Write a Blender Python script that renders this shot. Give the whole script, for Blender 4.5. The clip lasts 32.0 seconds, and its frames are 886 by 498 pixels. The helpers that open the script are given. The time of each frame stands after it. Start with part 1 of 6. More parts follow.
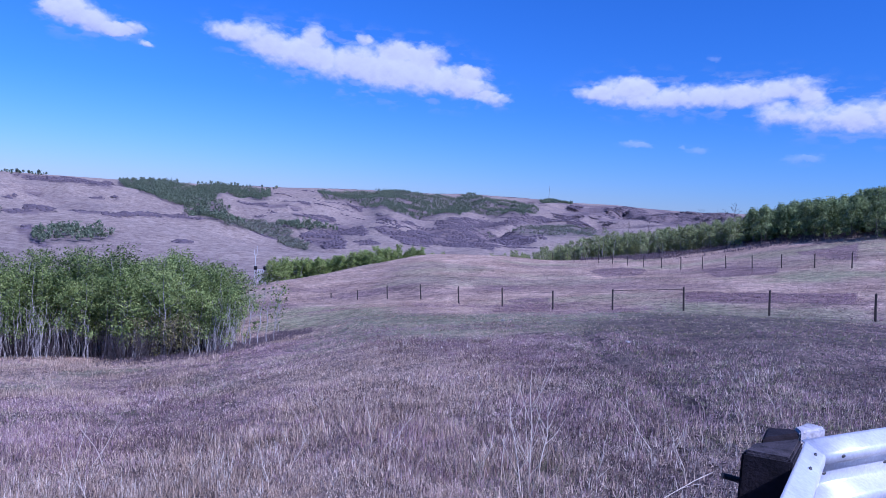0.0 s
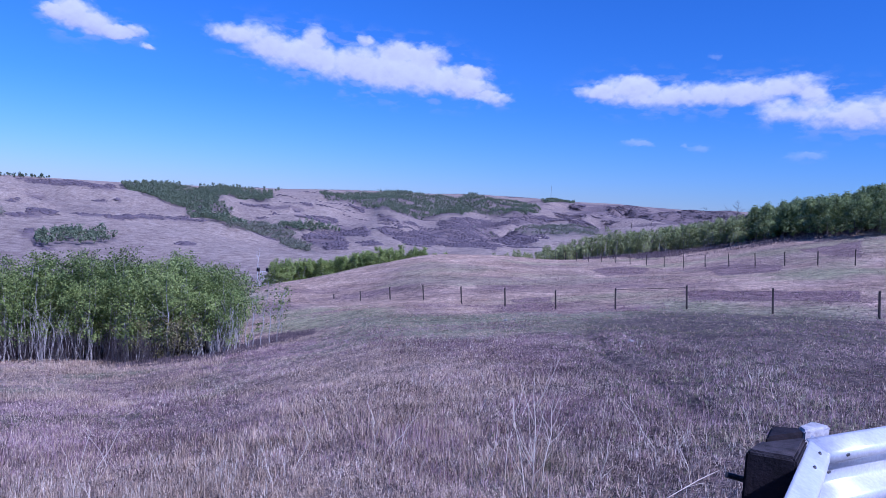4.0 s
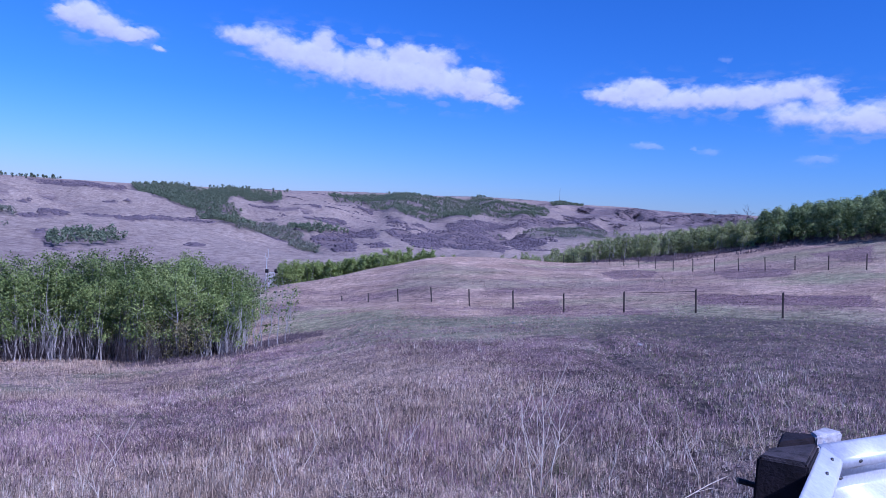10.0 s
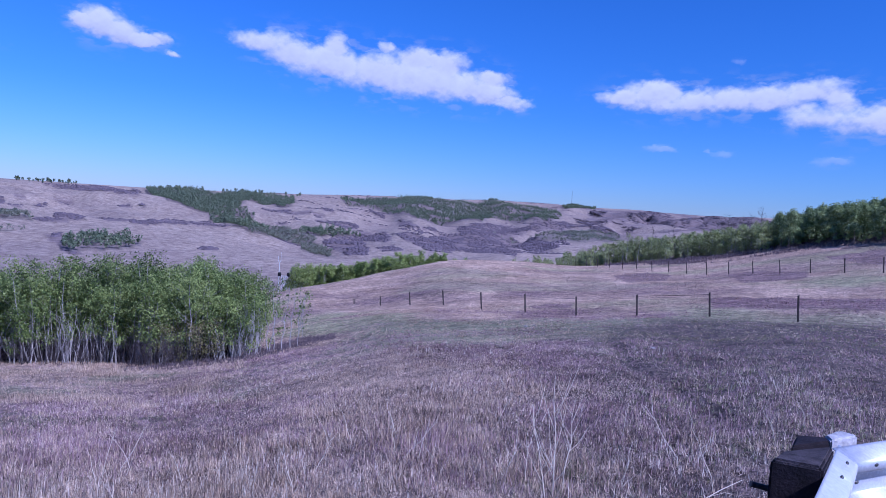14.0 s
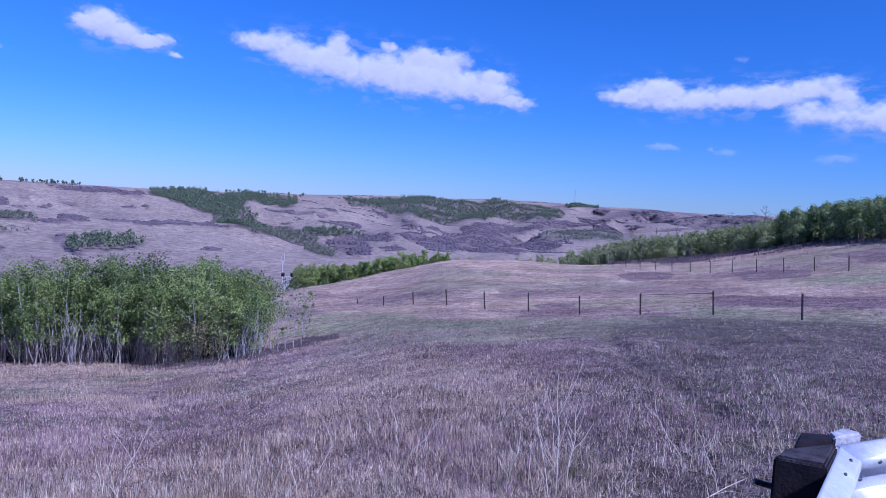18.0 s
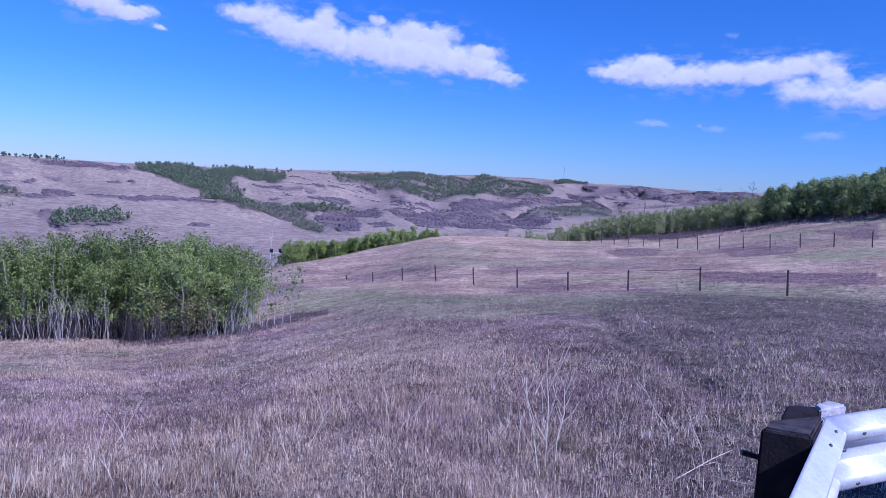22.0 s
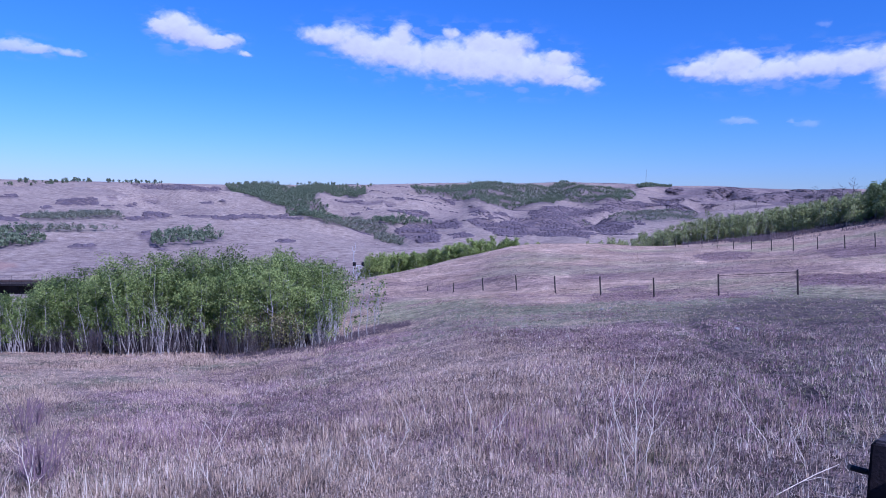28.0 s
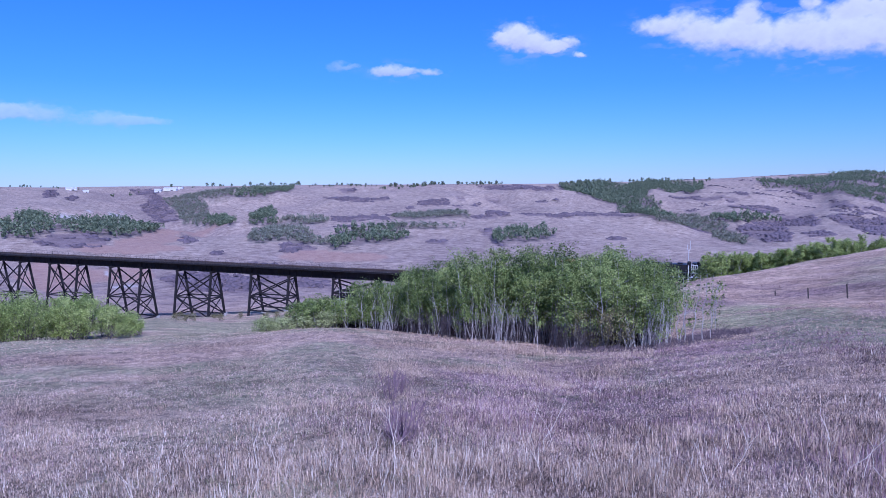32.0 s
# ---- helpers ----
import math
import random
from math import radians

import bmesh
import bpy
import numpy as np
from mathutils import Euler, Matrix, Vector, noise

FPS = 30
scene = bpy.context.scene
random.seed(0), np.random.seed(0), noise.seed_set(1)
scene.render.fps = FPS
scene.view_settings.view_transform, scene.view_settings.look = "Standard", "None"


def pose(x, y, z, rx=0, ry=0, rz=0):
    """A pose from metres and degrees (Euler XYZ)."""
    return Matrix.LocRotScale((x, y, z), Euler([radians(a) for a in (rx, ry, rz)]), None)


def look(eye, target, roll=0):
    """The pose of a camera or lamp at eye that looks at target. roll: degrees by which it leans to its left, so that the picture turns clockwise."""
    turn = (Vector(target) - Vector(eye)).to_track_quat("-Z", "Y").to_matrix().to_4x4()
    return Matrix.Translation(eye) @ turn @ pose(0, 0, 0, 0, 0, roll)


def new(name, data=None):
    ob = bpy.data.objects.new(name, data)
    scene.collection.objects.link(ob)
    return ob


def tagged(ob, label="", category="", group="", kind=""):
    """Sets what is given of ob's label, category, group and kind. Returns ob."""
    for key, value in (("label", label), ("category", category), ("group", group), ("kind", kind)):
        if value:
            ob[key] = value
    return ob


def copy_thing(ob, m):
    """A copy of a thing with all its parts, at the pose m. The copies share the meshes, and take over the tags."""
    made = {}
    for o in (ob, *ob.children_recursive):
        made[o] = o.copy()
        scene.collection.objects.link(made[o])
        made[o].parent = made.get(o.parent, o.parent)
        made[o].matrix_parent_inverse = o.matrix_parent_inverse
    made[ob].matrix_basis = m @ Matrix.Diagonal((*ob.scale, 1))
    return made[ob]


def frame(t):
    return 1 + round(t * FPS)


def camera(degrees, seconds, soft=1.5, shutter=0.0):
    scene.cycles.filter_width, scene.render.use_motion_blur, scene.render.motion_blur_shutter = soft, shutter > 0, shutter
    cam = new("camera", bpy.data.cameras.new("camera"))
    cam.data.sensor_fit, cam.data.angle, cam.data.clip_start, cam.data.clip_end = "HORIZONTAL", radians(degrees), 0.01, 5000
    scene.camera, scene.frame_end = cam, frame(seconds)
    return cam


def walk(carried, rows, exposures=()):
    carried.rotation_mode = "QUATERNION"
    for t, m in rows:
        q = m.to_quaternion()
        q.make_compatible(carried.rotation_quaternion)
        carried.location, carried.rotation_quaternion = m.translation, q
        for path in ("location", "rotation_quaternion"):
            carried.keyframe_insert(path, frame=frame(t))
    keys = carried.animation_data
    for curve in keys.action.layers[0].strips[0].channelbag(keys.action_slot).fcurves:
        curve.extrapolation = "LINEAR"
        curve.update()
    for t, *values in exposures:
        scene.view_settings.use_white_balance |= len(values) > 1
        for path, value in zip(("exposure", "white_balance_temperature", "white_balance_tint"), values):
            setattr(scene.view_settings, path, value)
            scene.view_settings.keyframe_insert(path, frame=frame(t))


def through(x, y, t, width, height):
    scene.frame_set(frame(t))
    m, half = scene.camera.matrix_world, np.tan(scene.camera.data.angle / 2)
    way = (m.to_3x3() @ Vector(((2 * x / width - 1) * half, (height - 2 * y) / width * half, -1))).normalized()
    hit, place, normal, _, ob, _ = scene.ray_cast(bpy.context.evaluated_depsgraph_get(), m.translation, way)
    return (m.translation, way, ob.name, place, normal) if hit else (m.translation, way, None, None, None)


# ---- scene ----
cam = camera(67.25, 32.0, soft=0.6)
walk(cam, [
    (0, pose(0.000, 0.000, 1.550, 86.00, -4.00, 0.00)),
    (0.5, pose(0.001, 0.000, 1.552, 86.35, -4.14, -0.44)),
    (1, pose(-0.001, 0.000, 1.550, 86.36, -4.19, 0.10)),
    (1.5, pose(0.001, -0.000, 1.551, 86.37, -4.33, 0.01)),
    (2, pose(0.000, -0.000, 1.549, 86.42, -4.00, 0.07)),
    (2.5, pose(0.005, -0.002, 1.551, 86.19, -3.74, -0.22)),
    (3, pose(0.004, -0.002, 1.552, 85.77, -3.57, -1.08)),
    (3.5, pose(0.002, -0.000, 1.553, 85.78, -3.34, 0.12)),
    (5.5, pose(0.000, 0.001, 1.554, 86.78, -4.15, -0.16)),
    (6, pose(0.001, -0.000, 1.550, 86.60, -3.96, 0.16)),
    (6.5, pose(0.001, -0.001, 1.550, 86.62, -3.77, 0.23)),
    (7, pose(-0.001, 0.001, 1.551, 86.56, -3.90, 0.34)),
    (7.5, pose(-0.002, 0.001, 1.550, 86.46, -3.93, 0.51)),
    (8, pose(-0.005, 0.004, 1.551, 86.35, -3.72, 0.66)),
    (8.5, pose(-0.005, 0.003, 1.549, 86.23, -3.82, 0.87)),
    (9, pose(-0.004, 0.002, 1.549, 86.14, -3.46, 0.88)),
    (9.5, pose(-0.006, 0.004, 1.550, 86.15, -3.68, 0.83)),
    (10, pose(-0.005, 0.004, 1.552, 86.16, -3.81, 0.89)),
    (10.5, pose(-0.004, 0.003, 1.553, 86.36, -3.80, 0.88)),
    (11, pose(-0.004, 0.002, 1.551, 86.43, -3.78, 1.10)),
    (11.5, pose(-0.003, 0.001, 1.548, 86.35, -3.96, 1.23)),
    (12, pose(-0.004, 0.002, 1.550, 86.23, -3.56, 1.33)),
    (12.5, pose(-0.001, 0.000, 1.548, 86.14, -3.50, 1.54)),
    (13, pose(-0.002, 0.001, 1.548, 86.30, -3.76, 1.69)),
    (13.5, pose(-0.001, 0.000, 1.548, 86.52, -3.64, 1.54)),
    (14, pose(-0.000, -0.001, 1.548, 86.38, -3.66, 1.91)),
    (14.5, pose(0.001, -0.000, 1.551, 86.41, -3.59, 1.96)),
    (16.5, pose(0.001, -0.001, 1.548, 85.91, -3.10, 2.27)),
    (17, pose(0.004, -0.003, 1.548, 86.27, -3.09, 2.60)),
    (17.5, pose(0.005, -0.004, 1.547, 86.12, -3.34, 2.17)),
    (18, pose(0.004, -0.004, 1.545, 86.33, -3.40, 2.16)),
    (18.5, pose(0.004, -0.003, 1.547, 86.21, -3.04, 1.91)),
    (19, pose(0.004, -0.003, 1.548, 86.28, -3.34, 1.93)),
    (19.5, pose(0.006, -0.005, 1.544, 86.27, -3.33, 2.07)),
    (20, pose(0.010, -0.007, 1.546, 86.10, -2.99, 1.00)),
    (20.5, pose(0.009, -0.008, 1.542, 85.27, -3.28, -0.02)),
    (21, pose(-0.002, -0.002, 1.541, 84.96, -3.13, 0.36)),
    (21.5, pose(0.003, -0.004, 1.540, 84.38, -2.53, 1.02)),
    (22, pose(-0.009, 0.002, 1.537, 84.34, -3.55, 1.22)),
    (22.5, pose(-0.008, 0.001, 1.536, 83.60, -2.77, 2.15)),
    (23, pose(-0.008, 0.002, 1.539, 84.08, -3.01, 2.81)),
    (23.5, pose(-0.009, 0.002, 1.538, 84.40, -3.40, 2.65)),
    (24, pose(-0.006, 0.001, 1.539, 84.41, -3.06, 2.77)),
    (24.5, pose(-0.004, -0.000, 1.540, 84.38, -2.93, 2.89)),
    (25, pose(-0.004, -0.000, 1.540, 84.85, -1.57, 4.83)),
    (25.5, pose(-0.004, -0.000, 1.540, 84.89, -1.60, 5.80)),
    (27.5, pose(-0.004, -0.000, 1.540, 84.87, -1.57, 7.24)),
    (28, pose(-0.004, -0.000, 1.540, 84.91, -1.29, 7.89)),
    (28.5, pose(-0.004, -0.000, 1.540, 84.11, -1.71, 8.58)),
    (29, pose(-0.004, -0.000, 1.540, 84.65, -1.65, 12.00)),
    (29.5, pose(-0.004, -0.000, 1.540, 84.76, -1.41, 16.71)),
    (30, pose(-0.004, -0.000, 1.540, 84.33, -0.73, 21.58)),
    (30.5, pose(-0.004, -0.000, 1.540, 84.38, -1.33, 26.07)),
    (31, pose(-0.004, -0.000, 1.540, 84.83, -1.26, 29.24)),
    (31.5, pose(-0.004, -0.000, 1.540, 84.65, -0.24, 31.82)),
    (32, pose(-0.004, -0.000, 1.540, 84.47, 0.41, 35.74)),
], exposures=[(0.0, 0.03, 4700, 35), (1.0, 0.01, 4700, 35), (3.5, 0.02, 4700, 35), (9.0, -0.02, 4680, 35), (19.5, -0.02, 4680, 35), (21.0, 0.03, 4740, 35), (22.0, 0.08, 4800, 35), (23.0, 0.19, 4860, 35), (24.0, 0.20, 4850, 35), (25.5, 0.15, 4840, 35), (28.0, 0.11, 4780, 35), (29.0, 0.17, 4760, 35), (30.0, 0.13, 4740, 35), (32.0, 0.10, 4690, 35)])

# ---- sky and sun ----
SUN_BEARING, SUN_HEIGHT = -128.0, 42.0
world = bpy.data.worlds.new("sky")
scene.world = world
world.use_nodes = True
wn, wl = world.node_tree.nodes, world.node_tree.links
sky = wn.new("ShaderNodeTexSky")
sky.sky_type, sky.sun_disc = "NISHITA", False
sky.sun_elevation, sky.sun_rotation = radians(SUN_HEIGHT), radians(-SUN_BEARING)
sky.altitude, sky.air_density, sky.dust_density, sky.ozone_density = 900, 1.4, 0.0, 6.0
wn["Background"].inputs["Strength"].default_value = 0.074
deep = wn.new("ShaderNodeMix")
deep.data_type, deep.blend_type = "RGBA", "MULTIPLY"
deep.inputs[0].default_value = 1.0
over, height_of, haze = wn.new("ShaderNodeTexCoord"), wn.new("ShaderNodeSeparateXYZ"), wn.new("ShaderNodeValToRGB")
wl.new(over.outputs["Generated"], height_of.inputs[0])
wl.new(height_of.outputs[2], haze.inputs[0])
haze.color_ramp.elements[0].color, haze.color_ramp.elements[0].position = (0.71, 0.98, 1.42, 1), 0.0
haze.color_ramp.elements[1].color, haze.color_ramp.elements[1].position = (0.52, 0.87, 1.34, 1), 0.14
wl.new(haze.outputs[0], deep.inputs[7])
wl.new(sky.outputs[0], deep.inputs[6])
wl.new(deep.outputs[2], wn["Background"].inputs[0])
sun = new("sun", bpy.data.lights.new("sun", "SUN"))
sun.data.energy, sun.data.angle, sun.data.color = 5.0, radians(0.53), (1.0, 0.95, 0.88)
sb, sh = radians(SUN_BEARING), radians(SUN_HEIGHT)
sun.matrix_world = look((-math.sin(sb) * math.cos(sh) * 60, math.cos(sb) * math.cos(sh) * 60, math.sin(sh) * 60), (0, 0, 0))


# ---- materials ----
def material(name, rough=0.8, metal=0.0):
    m = bpy.data.materials.new(name)
    m.use_nodes = True
    b = m.node_tree.nodes["Principled BSDF"]
    b.inputs["Roughness"].default_value, b.inputs["Metallic"].default_value = rough, metal
    b.inputs["Specular IOR Level"].default_value = 0.25
    return m, m.node_tree.nodes, m.node_tree.links, b


def node(nodes, kind, **values):
    n = nodes.new(kind)
    for key, value in values.items():
        n.inputs[key.replace("_", " ")].default_value = value
    return n


def noise_node(nodes, links, scale, detail=5, rough=0.6, vector=None):
    n = node(nodes, "ShaderNodeTexNoise", Scale=scale, Detail=detail, Roughness=rough)
    if vector is not None:
        links.new(vector, n.inputs["Vector"])
    return n


def ramp(nodes, links, source, stops):
    r = nodes.new("ShaderNodeValToRGB")
    e = r.color_ramp.elements
    while len(e) < len(stops):
        e.new(0.5)
    for el, (p, c) in zip(e, stops):
        el.position, el.color = p, (*c, 1) if len(c) == 3 else c
    links.new(source, r.inputs[0])
    return r


def mix(nodes, links, fac, a, b, blend="MIX"):
    m = nodes.new("ShaderNodeMix")
    m.data_type, m.blend_type = "RGBA", blend
    for socket, v in ((m.inputs[0], fac), (m.inputs[6], a), (m.inputs[7], b)):
        if isinstance(v, (int, float)):
            socket.default_value = v
        elif isinstance(v, tuple):
            socket.default_value = (*v, 1)
        else:
            links.new(v, socket)
    return m.outputs[2]


def bump(nodes, links, height, bsdf, strength=0.4, distance=0.02):
    b = node(nodes, "ShaderNodeBump", Strength=strength, Distance=distance)
    links.new(height, b.inputs["Height"])
    links.new(b.outputs[0], bsdf.inputs["Normal"])


def plain(name, colour, rough=0.6, metal=0.0, vary=0.25, scale=6.0, grain=40.0, relief=0.15):
    """A surface of one colour with stains at one scale and grain at another."""
    m, n, l, b = material(name, rough, metal)
    co = n.new("ShaderNodeTexCoord")
    big, fine = noise_node(n, l, scale, 4, 0.6, co.outputs["Object"]), noise_node(n, l, grain, 3, 0.6, co.outputs["Object"])
    dark, light = tuple(c * (1 - vary) for c in colour), tuple(min(1, c * (1 + vary * 0.6)) for c in colour)
    r = ramp(n, l, big.outputs[0], [(0.3, dark), (0.7, light)])
    r2 = ramp(n, l, fine.outputs[0], [(0.3, (0.8, 0.8, 0.8)), (0.7, (1.1, 1.1, 1.1))])
    l.new(mix(n, l, 0.6, r.outputs[0], r2.outputs[0], "MULTIPLY"), b.inputs["Base Color"])
    bump(n, l, fine.outputs[0], b, relief, 0.01)
    return m


def blades(name, stops, rough=0.75, through=0.25, each=0.0, spread=0.8):
    """Grass, twigs or leaves: each piece its own shade; light passes through in part."""
    m, n, l, b = material(name, rough)
    geo = n.new("ShaderNodeNewGeometry")
    co = n.new("ShaderNodeTexCoord")
    big, clump = noise_node(n, l, 0.35, 3, 0.6, co.outputs["Object"]), noise_node(n, l, 2.2, 3, 0.6, co.outputs["Object"])
    both = node(n, "ShaderNodeMath")
    l.new(big.outputs[0], both.inputs[0])
    l.new(clump.outputs[0], both.inputs[1])
    shade = node(n, "ShaderNodeMath")
    shade.operation = "MULTIPLY_ADD"
    shade.inputs[1].default_value, shade.inputs[2].default_value = 1.1, -0.6 - 0.5 * spread
    l.new(both.outputs[0], shade.inputs[0])
    add = n.new("ShaderNodeMath")
    l.new(shade.outputs[0], add.inputs[0])
    half = n.new("ShaderNodeMath")
    half.operation = "MULTIPLY"
    half.inputs[1].default_value = spread
    l.new(geo.outputs["Random Per Island"], half.inputs[0])
    l.new(half.outputs[0], add.inputs[1])
    info, last = n.new("ShaderNodeObjectInfo"), n.new("ShaderNodeMath")
    last.operation = "MULTIPLY_ADD"
    last.inputs[1].default_value = each
    l.new(info.outputs["Random"], last.inputs[0])
    l.new(add.outputs[0], last.inputs[2])
    r = ramp(n, l, last.outputs[0], stops)
    l.new(r.outputs[0], b.inputs["Base Color"])
    if through:
        t = n.new("ShaderNodeBsdfTranslucent")
        l.new(r.outputs[0], t.inputs[0])
        s = n.new("ShaderNodeMixShader")
        s.inputs[0].default_value = through
        l.new(b.outputs[0], s.inputs[1])
        l.new(t.outputs[0], s.inputs[2])
        l.new(s.outputs[0], n["Material Output"].inputs[0])
    return m


def ground_material():
    """Dead grass over soil; the cover attribute holds shares of green, twigs and bare clay."""
    m, n, l, b = material("prairie", 0.95)
    co, cover = n.new("ShaderNodeTexCoord"), n.new("ShaderNodeVertexColor")
    cover.layer_name = "cover"
    sep = n.new("ShaderNodeSeparateColor")
    l.new(cover.outputs[0], sep.inputs[0])
    far, tuft, fine = noise_node(n, l, 0.018, 8, 0.65, co.outputs["Object"]), noise_node(n, l, 0.16, 13, 0.74, co.outputs["Object"]), noise_node(n, l, 7.0, 6, 0.65, co.outputs["Object"])
    straw = ramp(n, l, tuft.outputs[0], [(0.28, (0.15, 0.095, 0.066)), (0.5, (0.39, 0.285, 0.213)), (0.72, (0.63, 0.49, 0.372))])
    broad = ramp(n, l, far.outputs[0], [(0.35, (0.84, 0.82, 0.83)), (0.65, (1.08, 1.06, 1.04))])
    c = mix(n, l, 0.8, straw.outputs[0], broad.outputs[0], "MULTIPLY")
    green = ramp(n, l, tuft.outputs[0], [(0.28, (0.13, 0.135, 0.075)), (0.72, (0.38, 0.365, 0.21))])
    twig = ramp(n, l, tuft.outputs[0], [(0.28, (0.10, 0.066, 0.066)), (0.72, (0.285, 0.20, 0.188))])
    clay = ramp(n, l, tuft.outputs[0], [(0.3, (0.33, 0.185, 0.13)), (0.7, (0.46, 0.29, 0.21))])
    pale = ramp(n, l, tuft.outputs[0], [(0.3, (0.38, 0.33, 0.28)), (0.7, (0.68, 0.62, 0.56))])
    for out, r in ((sep.outputs[0], green), (sep.outputs[1], twig), (sep.outputs[2], clay), (cover.outputs[1], pale)):
        c = mix(n, l, out, c, r.outputs[0])
    litter_tint, crumbs = n.new("ShaderNodeVertexColor"), noise_node(n, l, 22.0, 4, 0.7, co.outputs["Object"])
    litter_tint.layer_name = "litter_tint"
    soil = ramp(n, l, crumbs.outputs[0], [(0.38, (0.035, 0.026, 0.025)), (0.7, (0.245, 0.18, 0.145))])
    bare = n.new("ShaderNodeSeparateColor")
    l.new(litter_tint.outputs[0], bare.inputs[0])
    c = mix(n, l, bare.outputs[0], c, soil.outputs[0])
    # Tints by distance painted into the base colour: mid slope lighter, far slope darker, bluer.
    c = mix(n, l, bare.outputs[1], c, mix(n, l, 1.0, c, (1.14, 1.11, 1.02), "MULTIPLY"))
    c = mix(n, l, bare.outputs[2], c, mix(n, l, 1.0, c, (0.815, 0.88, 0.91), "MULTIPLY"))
    tussock = noise_node(n, l, 1.5, 5, 0.7, co.outputs["Object"])
    lumps = ramp(n, l, tussock.outputs[0], [(0.41, (0.62, 0.61, 0.62)), (0.58, (1.36, 1.34, 1.32))])
    near = n.new("ShaderNodeMath")
    near.operation = "MULTIPLY_ADD"
    near.inputs[1].default_value, near.inputs[2].default_value = -0.5, 0.78
    l.new(bare.outputs[2], near.inputs[0])
    c = mix(n, l, near.outputs[0], c, lumps.outputs[0], "MULTIPLY")
    speck = ramp(n, l, fine.outputs[0], [(0.41, (0.55, 0.55, 0.55)), (0.59, (1.42, 1.42, 1.42))])
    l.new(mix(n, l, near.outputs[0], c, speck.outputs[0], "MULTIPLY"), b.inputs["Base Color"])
    rise = n.new("ShaderNodeMath")
    rise.operation = "MULTIPLY_ADD"
    rise.inputs[1].default_value = 2.0
    l.new(tussock.outputs[0], rise.inputs[0])
    l.new(fine.outputs[0], rise.inputs[2])
    bump(n, l, rise.outputs[0], b, 0.8, 0.12)
    return m


PRAIRIE = ground_material()
STRAW = blades("dry_grass", [(0.1, (0.18, 0.13, 0.095)), (0.5, (0.60, 0.445, 0.31)), (0.95, (0.84, 0.67, 0.49))], 0.8, 0.4, 0.0, 0.7)
DULL_STRAW = blades("matted_grass", [(0.05, (0.07, 0.05, 0.045)), (0.5, (0.38, 0.28, 0.225)), (0.95, (0.88, 0.71, 0.55))], 0.85, 0.35, 0.0, 1.2)
HILL_STRAW = blades("hill_grass", [(0.1, (0.24, 0.165, 0.12)), (0.5, (0.56, 0.415, 0.29)), (0.9, (0.86, 0.69, 0.50))], 0.8, 0.4, 0.0, 0.45)
GREEN_GRASS = blades("young_grass", [(0.1, (0.13, 0.135, 0.065)), (0.5, (0.27, 0.27, 0.14)), (0.9, (0.48, 0.45, 0.28))], 0.75, 0.3, 0.0, 0.5)
TWIG = blades("shrub_twigs", [(0.05, (0.11, 0.066, 0.072)), (0.45, (0.35, 0.222, 0.226)), (0.9, (0.60, 0.43, 0.41))], 0.8, 0.3, 0.0, 0.7)
ROSE_TWIG = plain("rose_twig", (0.22, 0.145, 0.165), 0.8, 0, 0.35, 8, 40, 0.2)
HILL_TWIG = blades("hill_shrub_twigs", [(0.1, (0.22, 0.15, 0.15)), (0.5, (0.34, 0.23, 0.225)), (0.9, (0.46, 0.33, 0.31))], 0.8, 0.3, 0.0, 0.4)
CREST_TWIG = blades("wood_edge_twigs", [(0.1, (0.10, 0.075, 0.08)), (0.5, (0.17, 0.13, 0.135)), (0.9, (0.27, 0.21, 0.21))], 0.8, 0.3, 0.0, 0.4)
# Near-black twigs: the grove's inner shade is put into their colour.
SHADED_TWIG = blades("shaded_undergrowth", [(0.1, (0.026, 0.019, 0.024)), (0.6, (0.052, 0.039, 0.048)), (1.0, (0.12, 0.093, 0.10))], 0.85, 0)
PALE_STALK = blades("bleached_stalk", [(0.1, (0.66, 0.57, 0.46)), (0.9, (0.90, 0.80, 0.66))], 0.7, 0.2)
ASPEN_LEAF = blades("aspen_leaf", [(0.1, (0.032, 0.05, 0.013)), (0.55, (0.138, 0.193, 0.048)), (1.0, (0.37, 0.43, 0.125))], 0.5, 0.33, 0.3, 0.6)
POPLAR_LEAF = blades("poplar_leaf", [(0.1, (0.07, 0.10, 0.024)), (0.55, (0.27, 0.345, 0.085)), (1.0, (0.54, 0.60, 0.21))], 0.5, 0.45, 0.3, 0.6)
WOOD_LEAF = blades("woodland_leaf", [(0.1, (0.075, 0.105, 0.04)), (0.55, (0.21, 0.27, 0.10)), (1.0, (0.42, 0.48, 0.20))], 0.55, 0.4, 0.35, 0.6)
THICKET_LEAF = blades("thicket_leaf", [(0.1, (0.12, 0.135, 0.05)), (0.55, (0.295, 0.335, 0.125)), (1.0, (0.50, 0.53, 0.24))], 0.55, 0.4, 0.4, 0.6)
OLIVE_LEAF = blades("olive_leaf", [(0.15, (0.10, 0.092, 0.035)), (0.5, (0.23, 0.205, 0.085)), (0.9, (0.38, 0.33, 0.16))], 0.6, 0.35)
# Paler, greyer green than the near leaves: distance haze put into the colour.
FAR_LEAF = blades("far_woods_leaf", [(0.1, (0.085, 0.115, 0.065)), (0.5, (0.155, 0.195, 0.11)), (0.9, (0.255, 0.295, 0.175))], 0.7, 0.35, 0, 0.8)
FAR_GREY = blades("far_scrub_twig", [(0.1, (0.14, 0.15, 0.10)), (0.5, (0.215, 0.225, 0.155)), (0.9, (0.31, 0.315, 0.23))], 0.7, 0.4)
